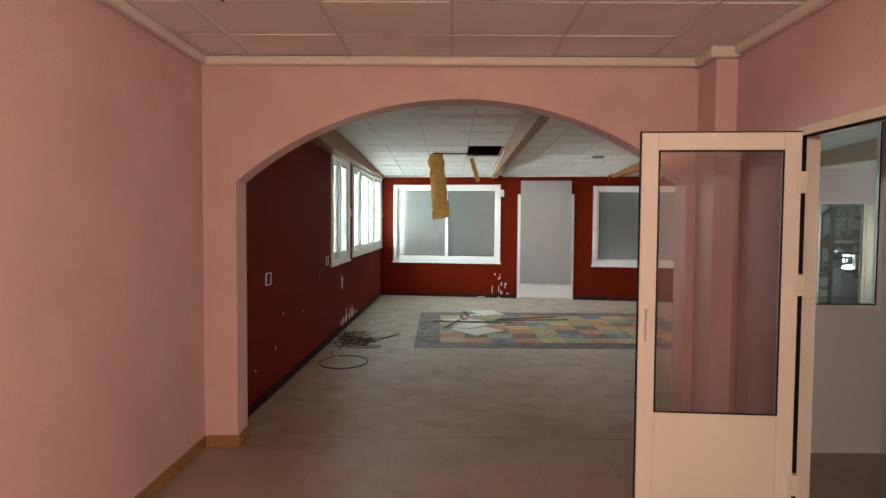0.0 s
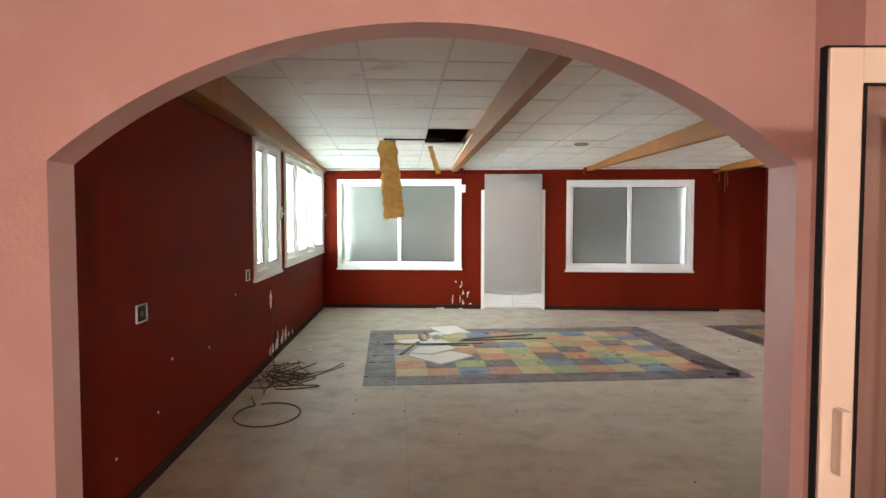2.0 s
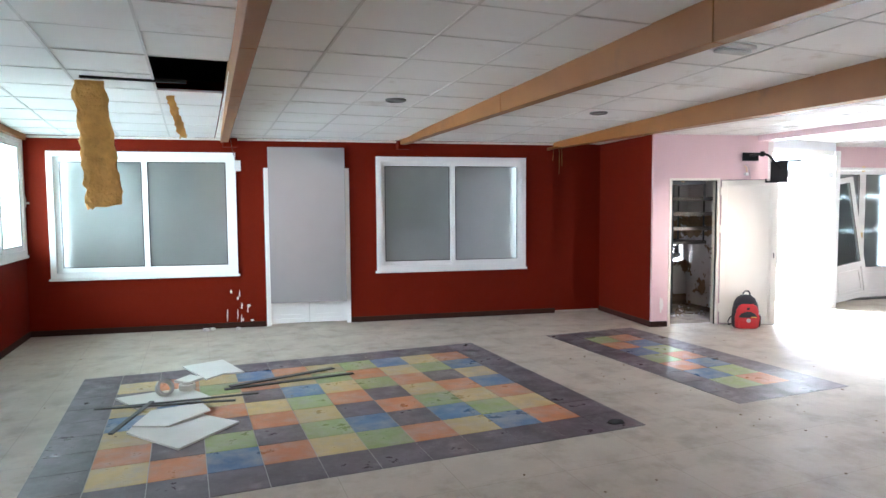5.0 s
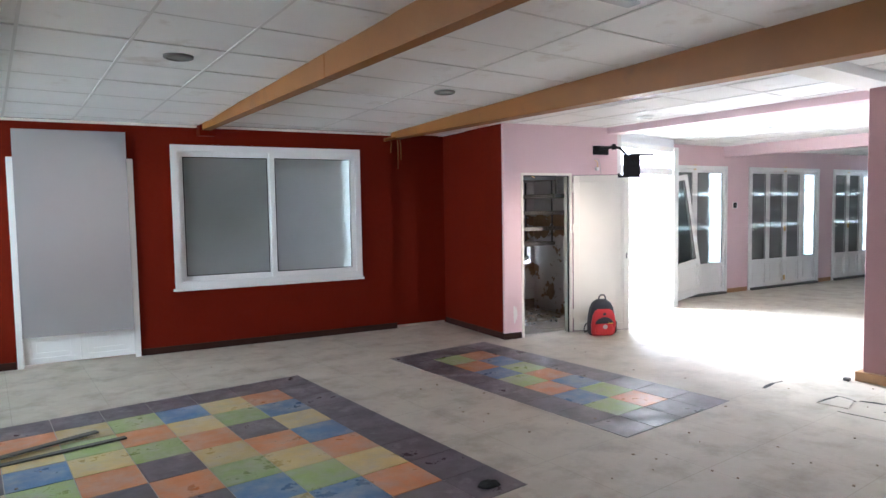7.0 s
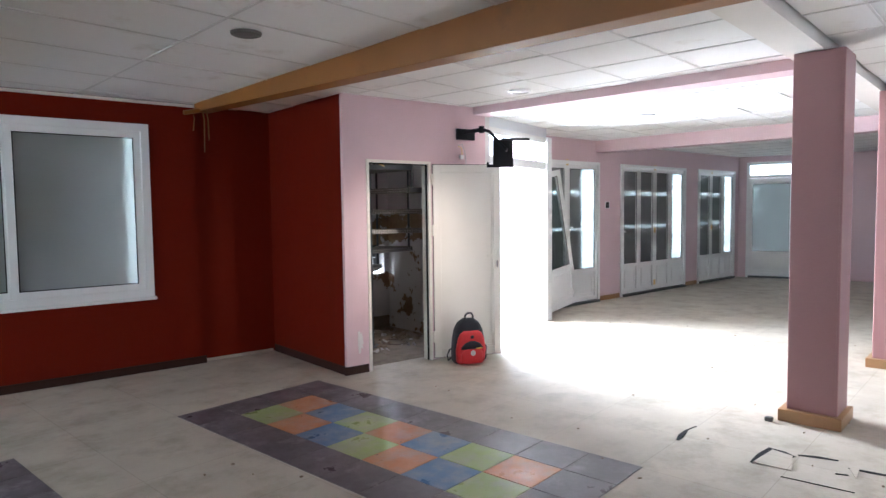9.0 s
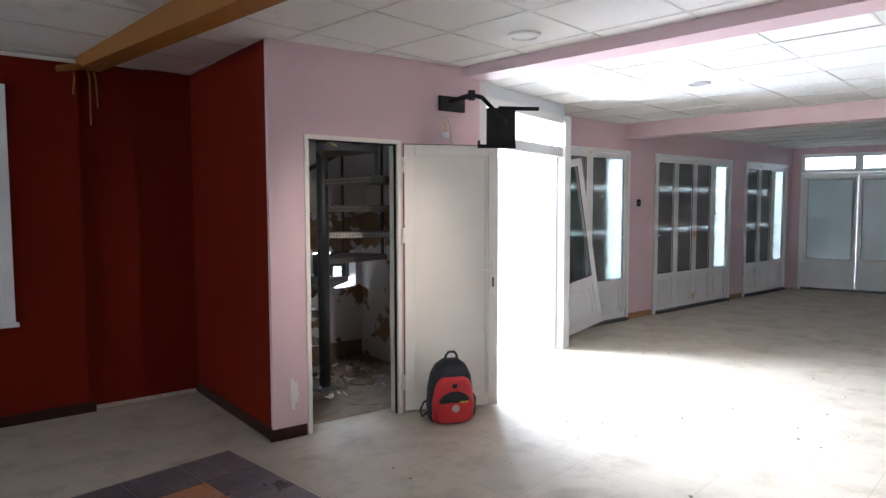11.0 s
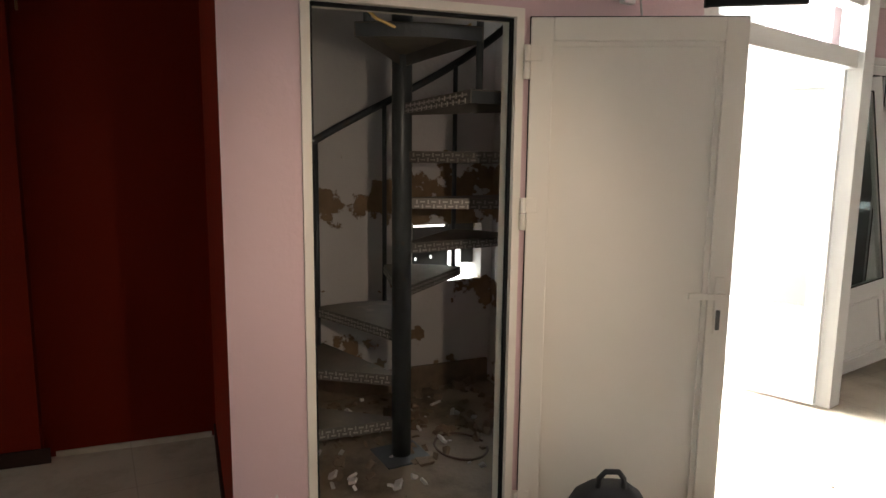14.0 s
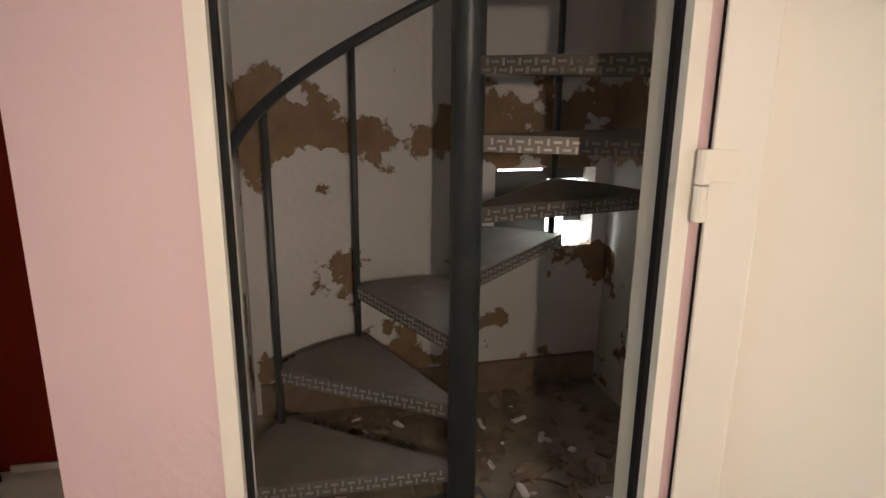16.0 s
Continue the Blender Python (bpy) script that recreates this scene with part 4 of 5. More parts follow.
tail = [(-1.25, 8.25, 0.03), (-1.1, 8.45, 0.02), (-0.98, 8.66, 0.012), (-0.9, 8.7, 0.012), (-0.82, 8.82, 0.012), (-0.72, 9.0, 0.03), (-0.70, 8.92, 0.02), (-0.84, 8.72, 0.012), (-1.0, 8.48, 0.01), (-1.15, 8.25, 0.01)]
part("cable", rod(tail, 0.006, 6), CABLE, cab, smooth=True)
part("cable", rod([(-1.55, 9.45, 0.75), (-1.56, 9.42, 0.5), (-1.57, 9.36, 0.3), (-1.55, 9.2, 0.12), (-1.48, 9.0, 0.03), (-1.4, 8.7, 0.02)], 0.006, 6), CABLE, cab, smooth=True)


# ---- torn ceiling: mineral wool, black strip for the slit, dark void ----
def wool(name, x, y, z0, z1, w, t, lean, seed, label, mt=WOOL):
    rng = random.Random(seed)
    bm = bmesh.new()
    n = 22
    rings = []
    for i in range(n + 1):
        f = i / n
        z = z1 + (z0 - z1) * f
        e = 0.006 * rng.uniform(-1, 1)
        ww = w * (1 + 0.10 * rng.uniform(-1, 1) + 0.06 * f)
        tt = t * (1 + 0.25 * rng.uniform(-1, 1))
        prof = []
        for k in range(16):
            a = 2 * math.pi * k / 16
            cx, cy = math.cos(a), math.sin(a)
            px = math.copysign(abs(cx) ** 0.45, cx) * ww / 2 + rng.uniform(-0.008, 0.008)
            py = math.copysign(abs(cy) ** 0.6, cy) * tt / 2 + rng.uniform(-0.008, 0.008)
            px += rng.uniform(-0.016, 0.010) * (abs(cx) > 0.8)
            prof.append(bm.verts.new((px + lean * f + e, py - 0.10 * f * f, z + (0.02 * rng.uniform(-1, 1) if i in (0, n) else 0) + 0.16 * px * f * f)))
        rings.append(prof)
    for u, v in zip(rings, rings[1:]):
        for k in range(16):
            bm.faces.new((u[k], u[(k + 1) % 16], v[(k + 1) % 16], v[k]))
    bm.faces.new(rings[0])
    bm.faces.new(rings[-1])
    ob = tagged(part(name, bm, mt), label, "insulation")
    ob.matrix_world = pose(x, y, 0)
    return ob


wool("insulation_batt", -0.24, 10.30, 1.66, 2.72, 0.235, 0.06, 0.10, 3, "yellow mineral wool batt hanging from the torn ceiling")
wool("insulation_strip", 0.34, 10.75, 2.28, 2.70, 0.055, 0.03, 0.12, 4, "narrow yellow wool strip hanging from the torn ceiling")
# The slit's darkness is put in as a black strip under the tiles.
tagged(part("broken_batten", box((-0.28, 10.10, 2.66), (0.5, 10.13, 2.69), 0.004), VOID), "black strip put in for the dark slit at the ceiling hole", "batten")
hw = thing("hanging_wire", pose(0, 0, 0), "thin wire with a small white box hanging below the beam", "wire")
part("wire", rod([(0.99, 13.30, 2.56), (1.01, 13.31, 2.4), (1.05, 13.32, 2.25)], 0.003, 6), CABLE, hw)
part("box", box((1.03, 13.30, 2.12), (1.11, 13.33, 2.26), 0.006), PVC, hw, "small white plastic box")
for x, y in ((0.99, 13.44), (3.30, 13.10)):
    tagged(part("beam_corbel", box((x - 0.09, y - 0.09, 2.44), (x + 0.09, y + 0.05, 2.56), 0.005), RED), "small red block under the beam end", "corbel")
wr = thing("loose_cable_ends", pose(0, 0, 0), "loose brown cable ends hanging under the beam", "cable")
for i, (dx, zl) in enumerate(((0.0, 2.30), (0.10, 2.10), (0.14, 2.22))):
    part("cable", rod([(5.50 + dx, 12.70, 2.49), (5.51 + dx, 12.69, 2.42), (5.50 + dx + 0.01 * i, 12.70, zl)], 0.006, 6), WOOD, wr)
part("stub", rod([(5.40, 12.68, 2.46), (5.66, 12.66, 2.52)], 0.022, 8), WOOD, wr)


# ---- ceiling lamps ----
def downlight(x, y, z, r=0.10, tone=LAMPGREY):
    ob = thing("ceiling_light", pose(x, y, z), "small round recessed ceiling light, switched off", "ceiling light", "round ceiling lights")
    bm = bmesh.new()
    n = 28
    prof = [(r, 0.0), (r * 0.97, -0.014), (r * 0.8, -0.02), (r * 0.74, -0.008), (0.6 * r, 0.0)]
    rings = [[bm.verts.new((p * math.cos(2 * math.pi * i / n), p * math.sin(2 * math.pi * i / n), q)) for p, q in prof] for i in range(n)]
    for i in range(n):
        for k in range(len(prof) - 1):
            bm.faces.new((rings[i][k], rings[i][k + 1], rings[(i + 1) % n][k + 1], rings[(i + 1) % n][k]))
    part("frame", bm, tone, ob)
    part("diffuser", rod([(0, 0, -0.010), (0, 0, -0.004)], r * 0.75, 24), tone, ob)


downlight(2.34, 10.25, sloped(2.75, 1.2)(0, 10.25))
downlight(4.78, 10.5, sloped(2.84, 1.1)(0, 10.5))
# Paler tones under the brighter ceilings: received light put into the lamp colour.
downlight(7.25, 10.10, 2.56, tone=PVC)
downlight(9.6, 10.0, 2.57, tone=GREYP)
em = thing("emergency_light", pose(4.2, 8.0, sloped(2.84, 1.1)(0, 8.0), 0, 0, 0), "white emergency light fitting on the ceiling", "emergency light")
part("base", box((-0.16, -0.07, -0.03), (0.16, 0.07, 0.0), 0.008), PVC, em)
part("diffuser", box((-0.14, -0.05, -0.055), (0.14, 0.05, -0.031), 0.012), GREYP, em)
hk = tagged(part("ceiling_hook", rod([(-1.15, 3.2, 2.775), (-1.15, 3.2, 2.72), (-1.13, 3.2, 2.70), (-1.11, 3.2, 2.72)], 0.006, 6), DARKSTRIP), "small metal hook in the hall ceiling", "hook")


# ---- sockets and wall damage ----
def socket(m, s, z, w, label):
    ob = thing("wall_socket", m @ pose(s, 0, z), label, "socket", "open wall sockets")
    part("frame", ring_bm(w, -0.055, 0.055, 0.007, -0.012, -0.001, x0=-w / 2), PVC, ob)
    # Flat black plate: the open box's dark inside is put into its colour.
    part("recess", box((-w / 2 + 0.008, -0.006, -0.047), (w / 2 - 0.008, -0.001, 0.047)), BLACK, ob)
    part("terminal", box((-0.012, -0.012, -0.02), (0.016, -0.0061, 0.015), 0.003), DARKSTRIP, ob)


socket(m_side, 1.035, 1.085, 0.15, "white socket frame with an open dark box")
socket(m_side, 3.555, 1.09, 0.12, "white double socket frame on the red wall")
socket(m_fac, 2.12, 1.55, 0.12, "dark socket on the lilac wall")


def flake(m, s, z, w, h, seed, mt, label):
    rng = random.Random(seed)
    bm = bmesh.new()
    n = 26
    ring = []
    for k in range(n):
        a = 2 * math.pi * k / n
        r = rng.uniform(0.4, 1.0)
        ring.append((s + w / 2 * r * math.cos(a), z + h / 2 * r * math.sin(a)))
    lo = [bm.verts.new((x, -0.0005, q)) for x, q in ring]
    hi = [bm.verts.new((x, -0.004, q)) for x, q in ring]
    bm.faces.new(hi)
    for k in range(n):
        bm.faces.new((lo[k], lo[(k + 1) % n], hi[(k + 1) % n], hi[k]))
    ob = tagged(part("wall_scar", bm, mt), label, "plaster patch", "scars on the painted walls", "structure")
    ob.matrix_world = m
    return ob


FL = "bare pale patch where the paint came off"
flake(m_side, 4.605, 0.71, 0.16, 0.26, 1, BARE, FL)
flake(m_side, 4.545, 0.60, 0.06, 0.16, 2, SKIRT, "dark scrape in the red paint")
rng = random.Random(9)
for i in range(16):
    s = 4.3 + rng.random() * 1.6
    flake(m_side, s + 0.225, 0.085 + 0.10 * rng.random() * (1.4 - abs(s - 4.9)), 0.05 + 0.12 * rng.random(), 0.06 + 0.22 * rng.random() * (1.2 - abs(s - 4.9)), 20 + i, BARE, FL)
for s, z in ((1.30, 0.70), (1.04, 0.41), (2.1, 0.62), (0.45, 0.33), (2.9, 0.95)):
    flake(m_side, s + 0.225, z, 0.03, 0.025, int(s * 100), BARE, FL)
for i in range(6):
    flake(m_far, 2.40 + 0.25 * rng.random(), 0.10 + 0.40 * rng.random() ** 2, 0.012 + 0.02 * rng.random(), 0.05 + 0.14 * rng.random(), 60 + i, BARE, FL)
for i in range(7):
    flake(m_far, 2.62 + 0.16 * rng.gauss(0, 1) * 0.6, 0.09 + 0.34 * rng.random() ** 2, 0.015 + 0.05 * rng.random(), 0.03 + 0.09 * rng.random(), 90 + i, BARE, FL)
for i, (x, y, w) in enumerate(((0.62, 13.38, 0.12), (0.70, 13.40, 0.08), (1.02, 13.30, 0.08), (-1.2, 9.9, 0.1), (-1.25, 10.1, 0.12), (-1.35, 9.75, 0.09))):
    pts = [(x + w * 0.5 * math.cos(a) * (0.7 + 0.3 * math.sin(a * 3 + i)), y + w * 0.35 * math.sin(a)) for a in np.linspace(0, 2 * math.pi, 9)[:-1]]
    tagged(part("plaster_scrap", prism(pts, 0.0, 0.03 if i < 3 else 0.008), BARE), "scrap of white plaster fallen to the floor", "plaster scrap", "plaster scraps")
flake(m_cl, 0.14, 0.30, 0.09, 0.24, 81, BARE, "worn pale patch at the foot of the pink wall")

# ---- torn floor covering by the column ----
def torn_flap(pts, lift, label):
    """A curled corner of floor sheet: pts run along the torn edge, the last one lies at the fold."""
    n = len(pts) - 1
    bm = bmesh.new()
    lo = [bm.verts.new((x, y, 0.002 + (lift if 0 < i < n else lift * 0.25 if i == 0 else 0.0))) for i, (x, y) in enumerate(pts)]
    hi = [bm.verts.new((v.co.x, v.co.y, v.co.z + 0.004)) for v in lo]
    bm.faces.new(lo[::-1])
    bm.faces.new(hi)
    for i in range(n + 1):
        j = (i + 1) % (n + 1)
        bm.faces.new((lo[i], lo[j], hi[j], hi[i]))
    return tagged(part("lifted_vinyl", bm, FLOOR), label, "torn vinyl", "torn vinyl pieces")


def gap(pts, w, label="dark open gap in the torn floor covering"):
    """A tapering dark slit where the sheet has parted."""
    bm = bmesh.new()
    n = len(pts) - 1
    rows = []
    for i, (x, y) in enumerate(pts):
        a, b = Vector(pts[max(0, i - 1)]), Vector(pts[min(n, i + 1)])
        d = (b - a).normalized()
        h = w * (0.25 if i in (0, n) else 0.5)
        rows.append([bm.verts.new((x - d.y * h * k, y + d.x * h * k, z)) for z in (-0.004, 0.0025) for k in (-1, 1)])
    for u, v in zip(rows, rows[1:]):
        for p, q in ((0, 1), (1, 3), (3, 2), (2, 0)):
            bm.faces.new((u[p], u[q], v[q], v[p]))
    tagged(part("floor_crack", bm, BLACK), label, "floor crack", "floor cracks", "structure")


TORN = "pale floor sheet torn open and curling at the edge"
torn_flap([(6.432, 7.867), (6.70, 7.83), (6.67, 7.71), (6.45, 7.66)], 0.008, TORN)
torn_flap([(6.71, 7.43), (6.703, 7.376), (6.56, 7.368)], 0.008, "small curled scrap of torn floor sheet")
gap([(6.432, 7.872), (6.60, 7.865), (6.743, 7.848), (6.725, 7.78), (6.687, 7.702)], 0.045)
gap([(6.736, 7.698), (6.775, 7.60), (6.794, 7.496)], 0.035)
gap([(6.571, 7.47), (6.594, 7.409)], 0.03)
gap([(6.71, 7.43), (6.715, 7.34), (6.725, 7.257), (6.73, 7.0)], 0.03)
gap([(6.51, 8.344), (6.62, 8.362), (6.735, 8.374)], 0.04)
gap([(6.735, 8.376), (6.855, 8.356)], 0.02)
gap([(6.335, 7.687), (6.35, 7.5), (6.361, 7.34)], 0.012, "thin dark seam between floor sheets")
tagged(part("plaster_scrap", box((7.27, 7.99, 0.0), (7.32, 8.04, 0.03), 0.008), DARKSTRIP), "small dark lump beside the column foot", "debris")
rng = random.Random(21)
bm = bmesh.new()
for i in range(150):
    x, y = (rng.uniform(4.0, 10.5), rng.uniform(6.6, 11.0)) if i < 110 else (rng.uniform(-1.2, 5), rng.uniform(5, 12.5))
    r = rng.uniform(0.003, 0.009)
    mm = Matrix.Translation((x, y, 0.002)) @ Matrix.Rotation(rng.uniform(0, 6.3), 4, "Z")
    add_box(bm, (-r, -r * rng.uniform(0.4, 1), -0.001), (r, r, rng.uniform(0.002, 0.006)), mm)
tagged(part("floor_crumbs", bm, RUBBLE), "scattered crumbs and dirt on the floor", "debris", kind="stuff")
bm = bmesh.new()
bmesh.ops.create_icosphere(bm, subdivisions=2, radius=0.05)
for v in bm.verts:
    v.co = Vector((v.co.x * 1.5, v.co.y, max(0, v.co.z * 0.4))) * (1 + 0.3 * noise.noise(v.co * 30))
tagged(part("dark_lump", bm, VOID), "small dark lump on the purple tiles", "debris").location = (3.45, 8.30, 0.004)

# ---- television bracket ----
tv = thing("wall_bracket", pose(0, 0, 0), "black folding television bracket on the pink wall", "wall bracket")
mw = m_cl @ pose(1.28, -0.001, 0)
wp = box((0.02, -0.03, 2.22), (0.25, 0.0, 2.33), 0.004)
bmesh.ops.transform(wp, matrix=mw, verts=list(wp.verts))
part("wall_plate", wp, BLACK, tv)
part("arm", rod([(7.55, 11.0, 2.29), (7.42, 10.68, 2.285)], 0.020, 8), BLACK, tv)
part("arm", rod([(7.42, 10.68, 2.285), (7.44, 10.60, 2.26), (7.40, 10.36, 2.06)], 0.016, 8), BLACK, tv)
part("joint", rod([(7.42, 10.68, 2.25), (7.42, 10.68, 2.315)], 0.026, 12), BLACK, tv)
mp = pose(7.46, 10.45, 2.045, 0, 0, -38)
for nm, lo, hi in (("screen_plate", (-0.10, -0.006, -0.13), (0.10, 0.006, 0.13)), ("bar", (-0.02, -0.02, 0.115), (0.26, 0.0, 0.14)), ("bar", (-0.16, -0.02, -0.14), (0.10, 0.0, -0.115)), ("lip", (-0.16, -0.02, -0.14), (-0.145, 0.01, -0.09))):
    b = box(lo, hi, 0.003)
    bmesh.ops.transform(b, matrix=mp, verts=list(b.verts))
    part(nm, b, BLACK, tv)
wc = thing("wall_cable", pose(0, 0, 0), "loose cable ends coming out of the pink wall", "cable")
part("cable", rod([(7.47, 11.03, 2.16), (7.49, 10.99, 2.17), (7.53, 10.99, 2.10), (7.56, 11.0, 1.99), (7.57, 11.01, 1.95)], 0.004, 6), GREYP, wc)
part("cable", rod([(7.48, 11.03, 2.15), (7.48, 10.99, 2.13), (7.49, 10.99, 2.05)], 0.005, 6), TAPE, wc)
part("terminal", box((7.465, 10.985, 2.02), (7.515, 11.015, 2.06), 0.004), PVC, wc)


# ---- backpack ----
def shell(levels, n=28, px=0.6):
    """Stacked rounded sections: (z, half width, half depth, y shift)."""
    bm = bmesh.new()
    rings = []
    for z, w, d, sh in levels:
        ring = []
        for k in range(n):
            a = 2 * math.pi * k / n
            c, s_ = math.cos(a), math.sin(a)
            ring.append(bm.verts.new((math.copysign(abs(c) ** px, c) * w, math.copysign(abs(s_) ** px, s_) * d + sh, z)))
        rings.append(ring)
    for u, v in zip(rings, rings[1:]):
        for k in range(n):
            bm.faces.new((u[k], u[(k + 1) % n], v[(k + 1) % n], v[k]))
    bm.faces.new(rings[0][::-1])
    bm.faces.new(rings[-1])
    return bm


bp = thing("backpack", pose(7.30, 10.79, 0.0, 7, 0, -30) @ Matrix.Scale(1.05, 4), "red and black backpack leaning on the open closet door", "backpack")
part("body", shell([(0.0, 0.13, 0.075, 0), (0.015, 0.145, 0.085, 0), (0.10, 0.155, 0.095, 0), (0.22, 0.152, 0.092, 0), (0.32, 0.135, 0.08, 0.005), (0.38, 0.105, 0.06, 0.01), (0.415, 0.06, 0.035, 0.015), (0.42, 0.03, 0.02, 0.015)]), FABRIC_B, bp, smooth=True)
part("front_panel", shell([(0.015, 0.115, 0.025, -0.08), (0.04, 0.138, 0.038, -0.082), (0.15, 0.145, 0.042, -0.084), (0.25, 0.128, 0.036, -0.08), (0.30, 0.105, 0.026, -0.072), (0.325, 0.07, 0.012, -0.066)]), FABRIC_R, bp, "red nylon front", smooth=True)
part("pocket", shell([(0.025, 0.085, 0.02, -0.115), (0.045, 0.105, 0.03, -0.12), (0.12, 0.105, 0.03, -0.12), (0.165, 0.085, 0.022, -0.115), (0.18, 0.05, 0.01, -0.11)]), FABRIC_R, bp, "red front pocket", smooth=True)
part("pocket_flap", shell([(0.165, 0.108, 0.02, -0.113), (0.185, 0.105, 0.026, -0.115), (0.215, 0.08, 0.022, -0.112), (0.24, 0.03, 0.012, -0.106)]), FABRIC_B, bp, "black pocket flap", smooth=True)
part("zip_tab", box((0.03, -0.150, 0.172), (0.09, -0.144, 0.182), 0.002), YELLOW, bp, "yellow trim")
part("badge", rod([(0.0, -0.149, 0.135), (0.0, -0.155, 0.135)], 0.026, 8), GREYP, bp, "grey badge")
part("label_patch", box((-0.018, -0.120, 0.262), (0.014, -0.112, 0.292), 0.002), FABRIC_B, bp)
part("handle", rod([(-0.04, 0.0, 0.40), (-0.038, -0.003, 0.45), (-0.02, -0.005, 0.475), (0.02, -0.005, 0.475), (0.038, -0.003, 0.45), (0.04, 0.0, 0.40)], 0.009, 8), FABRIC_B, bp, smooth=True)
part("strap", rod([(-0.14, 0.02, 0.05), (-0.19, 0.0, 0.03), (-0.205, -0.01, 0.08), (-0.18, 0.0, 0.13), (-0.14, 0.02, 0.14)], 0.007, 8), FABRIC_B, bp, smooth=True)
part("side_pocket", shell([(0.02, 0.02, 0.05, 0), (0.05, 0.03, 0.06, 0), (0.15, 0.03, 0.06, 0), (0.17, 0.02, 0.05, 0)]), FABRIC_B, bp, smooth=True).location = (0.15, 0, 0)

# ---- spiral stair in the closet ----
PX, PY, RAD, STEP, RISE, Z1 = 7.143, 12.07, 0.735, 33.0, 0.2205, 0.198
st = thing("spiral_staircase", pose(PX, PY, 0), "dark steel spiral staircase with chequer plate treads", "staircase")
part("pole", rod([(0, 0, 0), (0, 0, TOP)], 0.048, 20), STEEL, st, smooth=True)
part("foot_plate", box((-0.12, -0.12, 0), (0.12, 0.12, 0.012), 0.003), STEEL, st)


def stud_bm(n0, n1):
    """Raised bars of the chequer plate along a nosing."""
    bm = bmesh.new()
    k = 0
    x = n0
    while x < n1:
        for row in range(2):
            zc = -0.017 - 0.022 * row
            if (k + row) % 2:
                add_box(bm, (x, -0.004, zc - 0.0035), (x + 0.024, 0.0005, zc + 0.0035))
            else:
                add_box(bm, (x + 0.009, -0.004, zc - 0.0095), (x + 0.016, 0.0005, zc + 0.0095))
        x += 0.027
        k += 1
    return bm


def tread_bm():
    half = radians(STEP + 3)
    pts = [(0.04, 0.0)] + [(RAD * math.cos(-half * i / 8), RAD * math.sin(-half * i / 8)) for i in range(9)] + [(0.04 * math.cos(half), -0.04 * math.sin(half))]
    return prism(pts[::-1], -0.006, 0.0)


stud_mesh, tread_mesh, face_mesh = None, None, None
for k in range(12):
    ang, z = 172.0 - STEP * k, Z1 + RISE * k
    mt_ = Matrix.Translation((0, 0, z)) @ Matrix.Rotation(radians(ang), 4, "Z")
    if tread_mesh is None:
        tread_mesh = mesh_of("tread", tread_bm(), TREAD)
        fb = bmesh.new()
        add_box(fb, (0.04, 0.0, -0.055), (RAD, 0.005, 0.001))
        face_mesh = mesh_of("nosing", fb, NOSING)
        sb = stud_bm(0.06, RAD - 0.03)
        bmesh.ops.transform(sb, matrix=pose(0, 0.005, 0) @ Matrix.Scale(-1, 4, (0, 1, 0)), verts=list(sb.verts))
        stud_mesh = mesh_of("studs", sb, CHEQUER)
        half = radians(STEP + 3)
        bb = bmesh.new()
        for i in range(8):
            a0, a1 = -half * i / 8, -half * (i + 1) / 8
            v = [bb.verts.new((r * math.cos(a), r * math.sin(a), q)) for q in (-0.05, 0.0) for r, a in ((RAD, a0), (RAD, a1), (RAD - 0.005, a1), (RAD - 0.005, a0))]
            for f in ((0, 1, 5, 4), (2, 3, 7, 6), (0, 3, 2, 1), (4, 5, 6, 7)):
                bb.faces.new([v[j] for j in f])
        rim_mesh = mesh_of("rim", bb, STEEL)
        eb = bmesh.new()
        add_box(eb, (0.04, -0.005, -0.05), (RAD, 0.0, -0.001), Matrix.Rotation(-half, 4, "Z"))
        back_mesh = mesh_of("back_edge", eb, NOSING)
        kb = stud_bm(0.06, RAD - 0.03)
        bmesh.ops.transform(kb, matrix=Matrix.Rotation(-half, 4, "Z") @ pose(0, -0.005, 0), verts=list(kb.verts))
        back_stud_mesh = mesh_of("studs", kb, CHEQUER)
    tr = new("tread", tread_mesh)
    tr.parent, tr.matrix_local = st, mt_
    for nm, me in (("nosing", face_mesh), ("studs", stud_mesh), ("rim", rim_mesh), ("back_edge", back_mesh), ("studs", back_stud_mesh)):
        o = new(nm, me)
        o.parent = tr
    ba = radians(ang - STEP)
    bx, by = (RAD - 0.015) * math.cos(ba), (RAD - 0.015) * math.sin(ba)
    part("baluster", rod([(bx, by, z - 0.05), (bx, by, z + 0.94 + RISE)], 0.0135, 10), STEEL, st, smooth=True)
rail = []
for i in range(120):
    a = 190.0 - STEP * 12 * i / 119
    z = Z1 + RISE * (172.0 - STEP - a) / STEP + 0.94 + RISE
    if z < TOP - 0.05:
        rail.append(((RAD - 0.01) * math.cos(radians(a)), (RAD - 0.01) * math.sin(radians(a)), z))
part("handrail", rod(rail, 0.021, 10), STEEL, st, smooth=True)
structure("trim_closet_plinth", wall_bm((6.55, 12.985), (8.14, 12.852), 0, 0.15, -0.03, -0.001), RUBBLE, "brown broken plinth along the closet wall", "plinth")
structure("floor_closet", prism([(6.40, 11.40), (7.93, 11.12), (8.14, 12.84), (6.60, 12.94)], 0.001, 0.005), CLOSETFLOOR, "dirty brown closet floor", "floor")
rng = random.Random(5)
bm = bmesh.new()
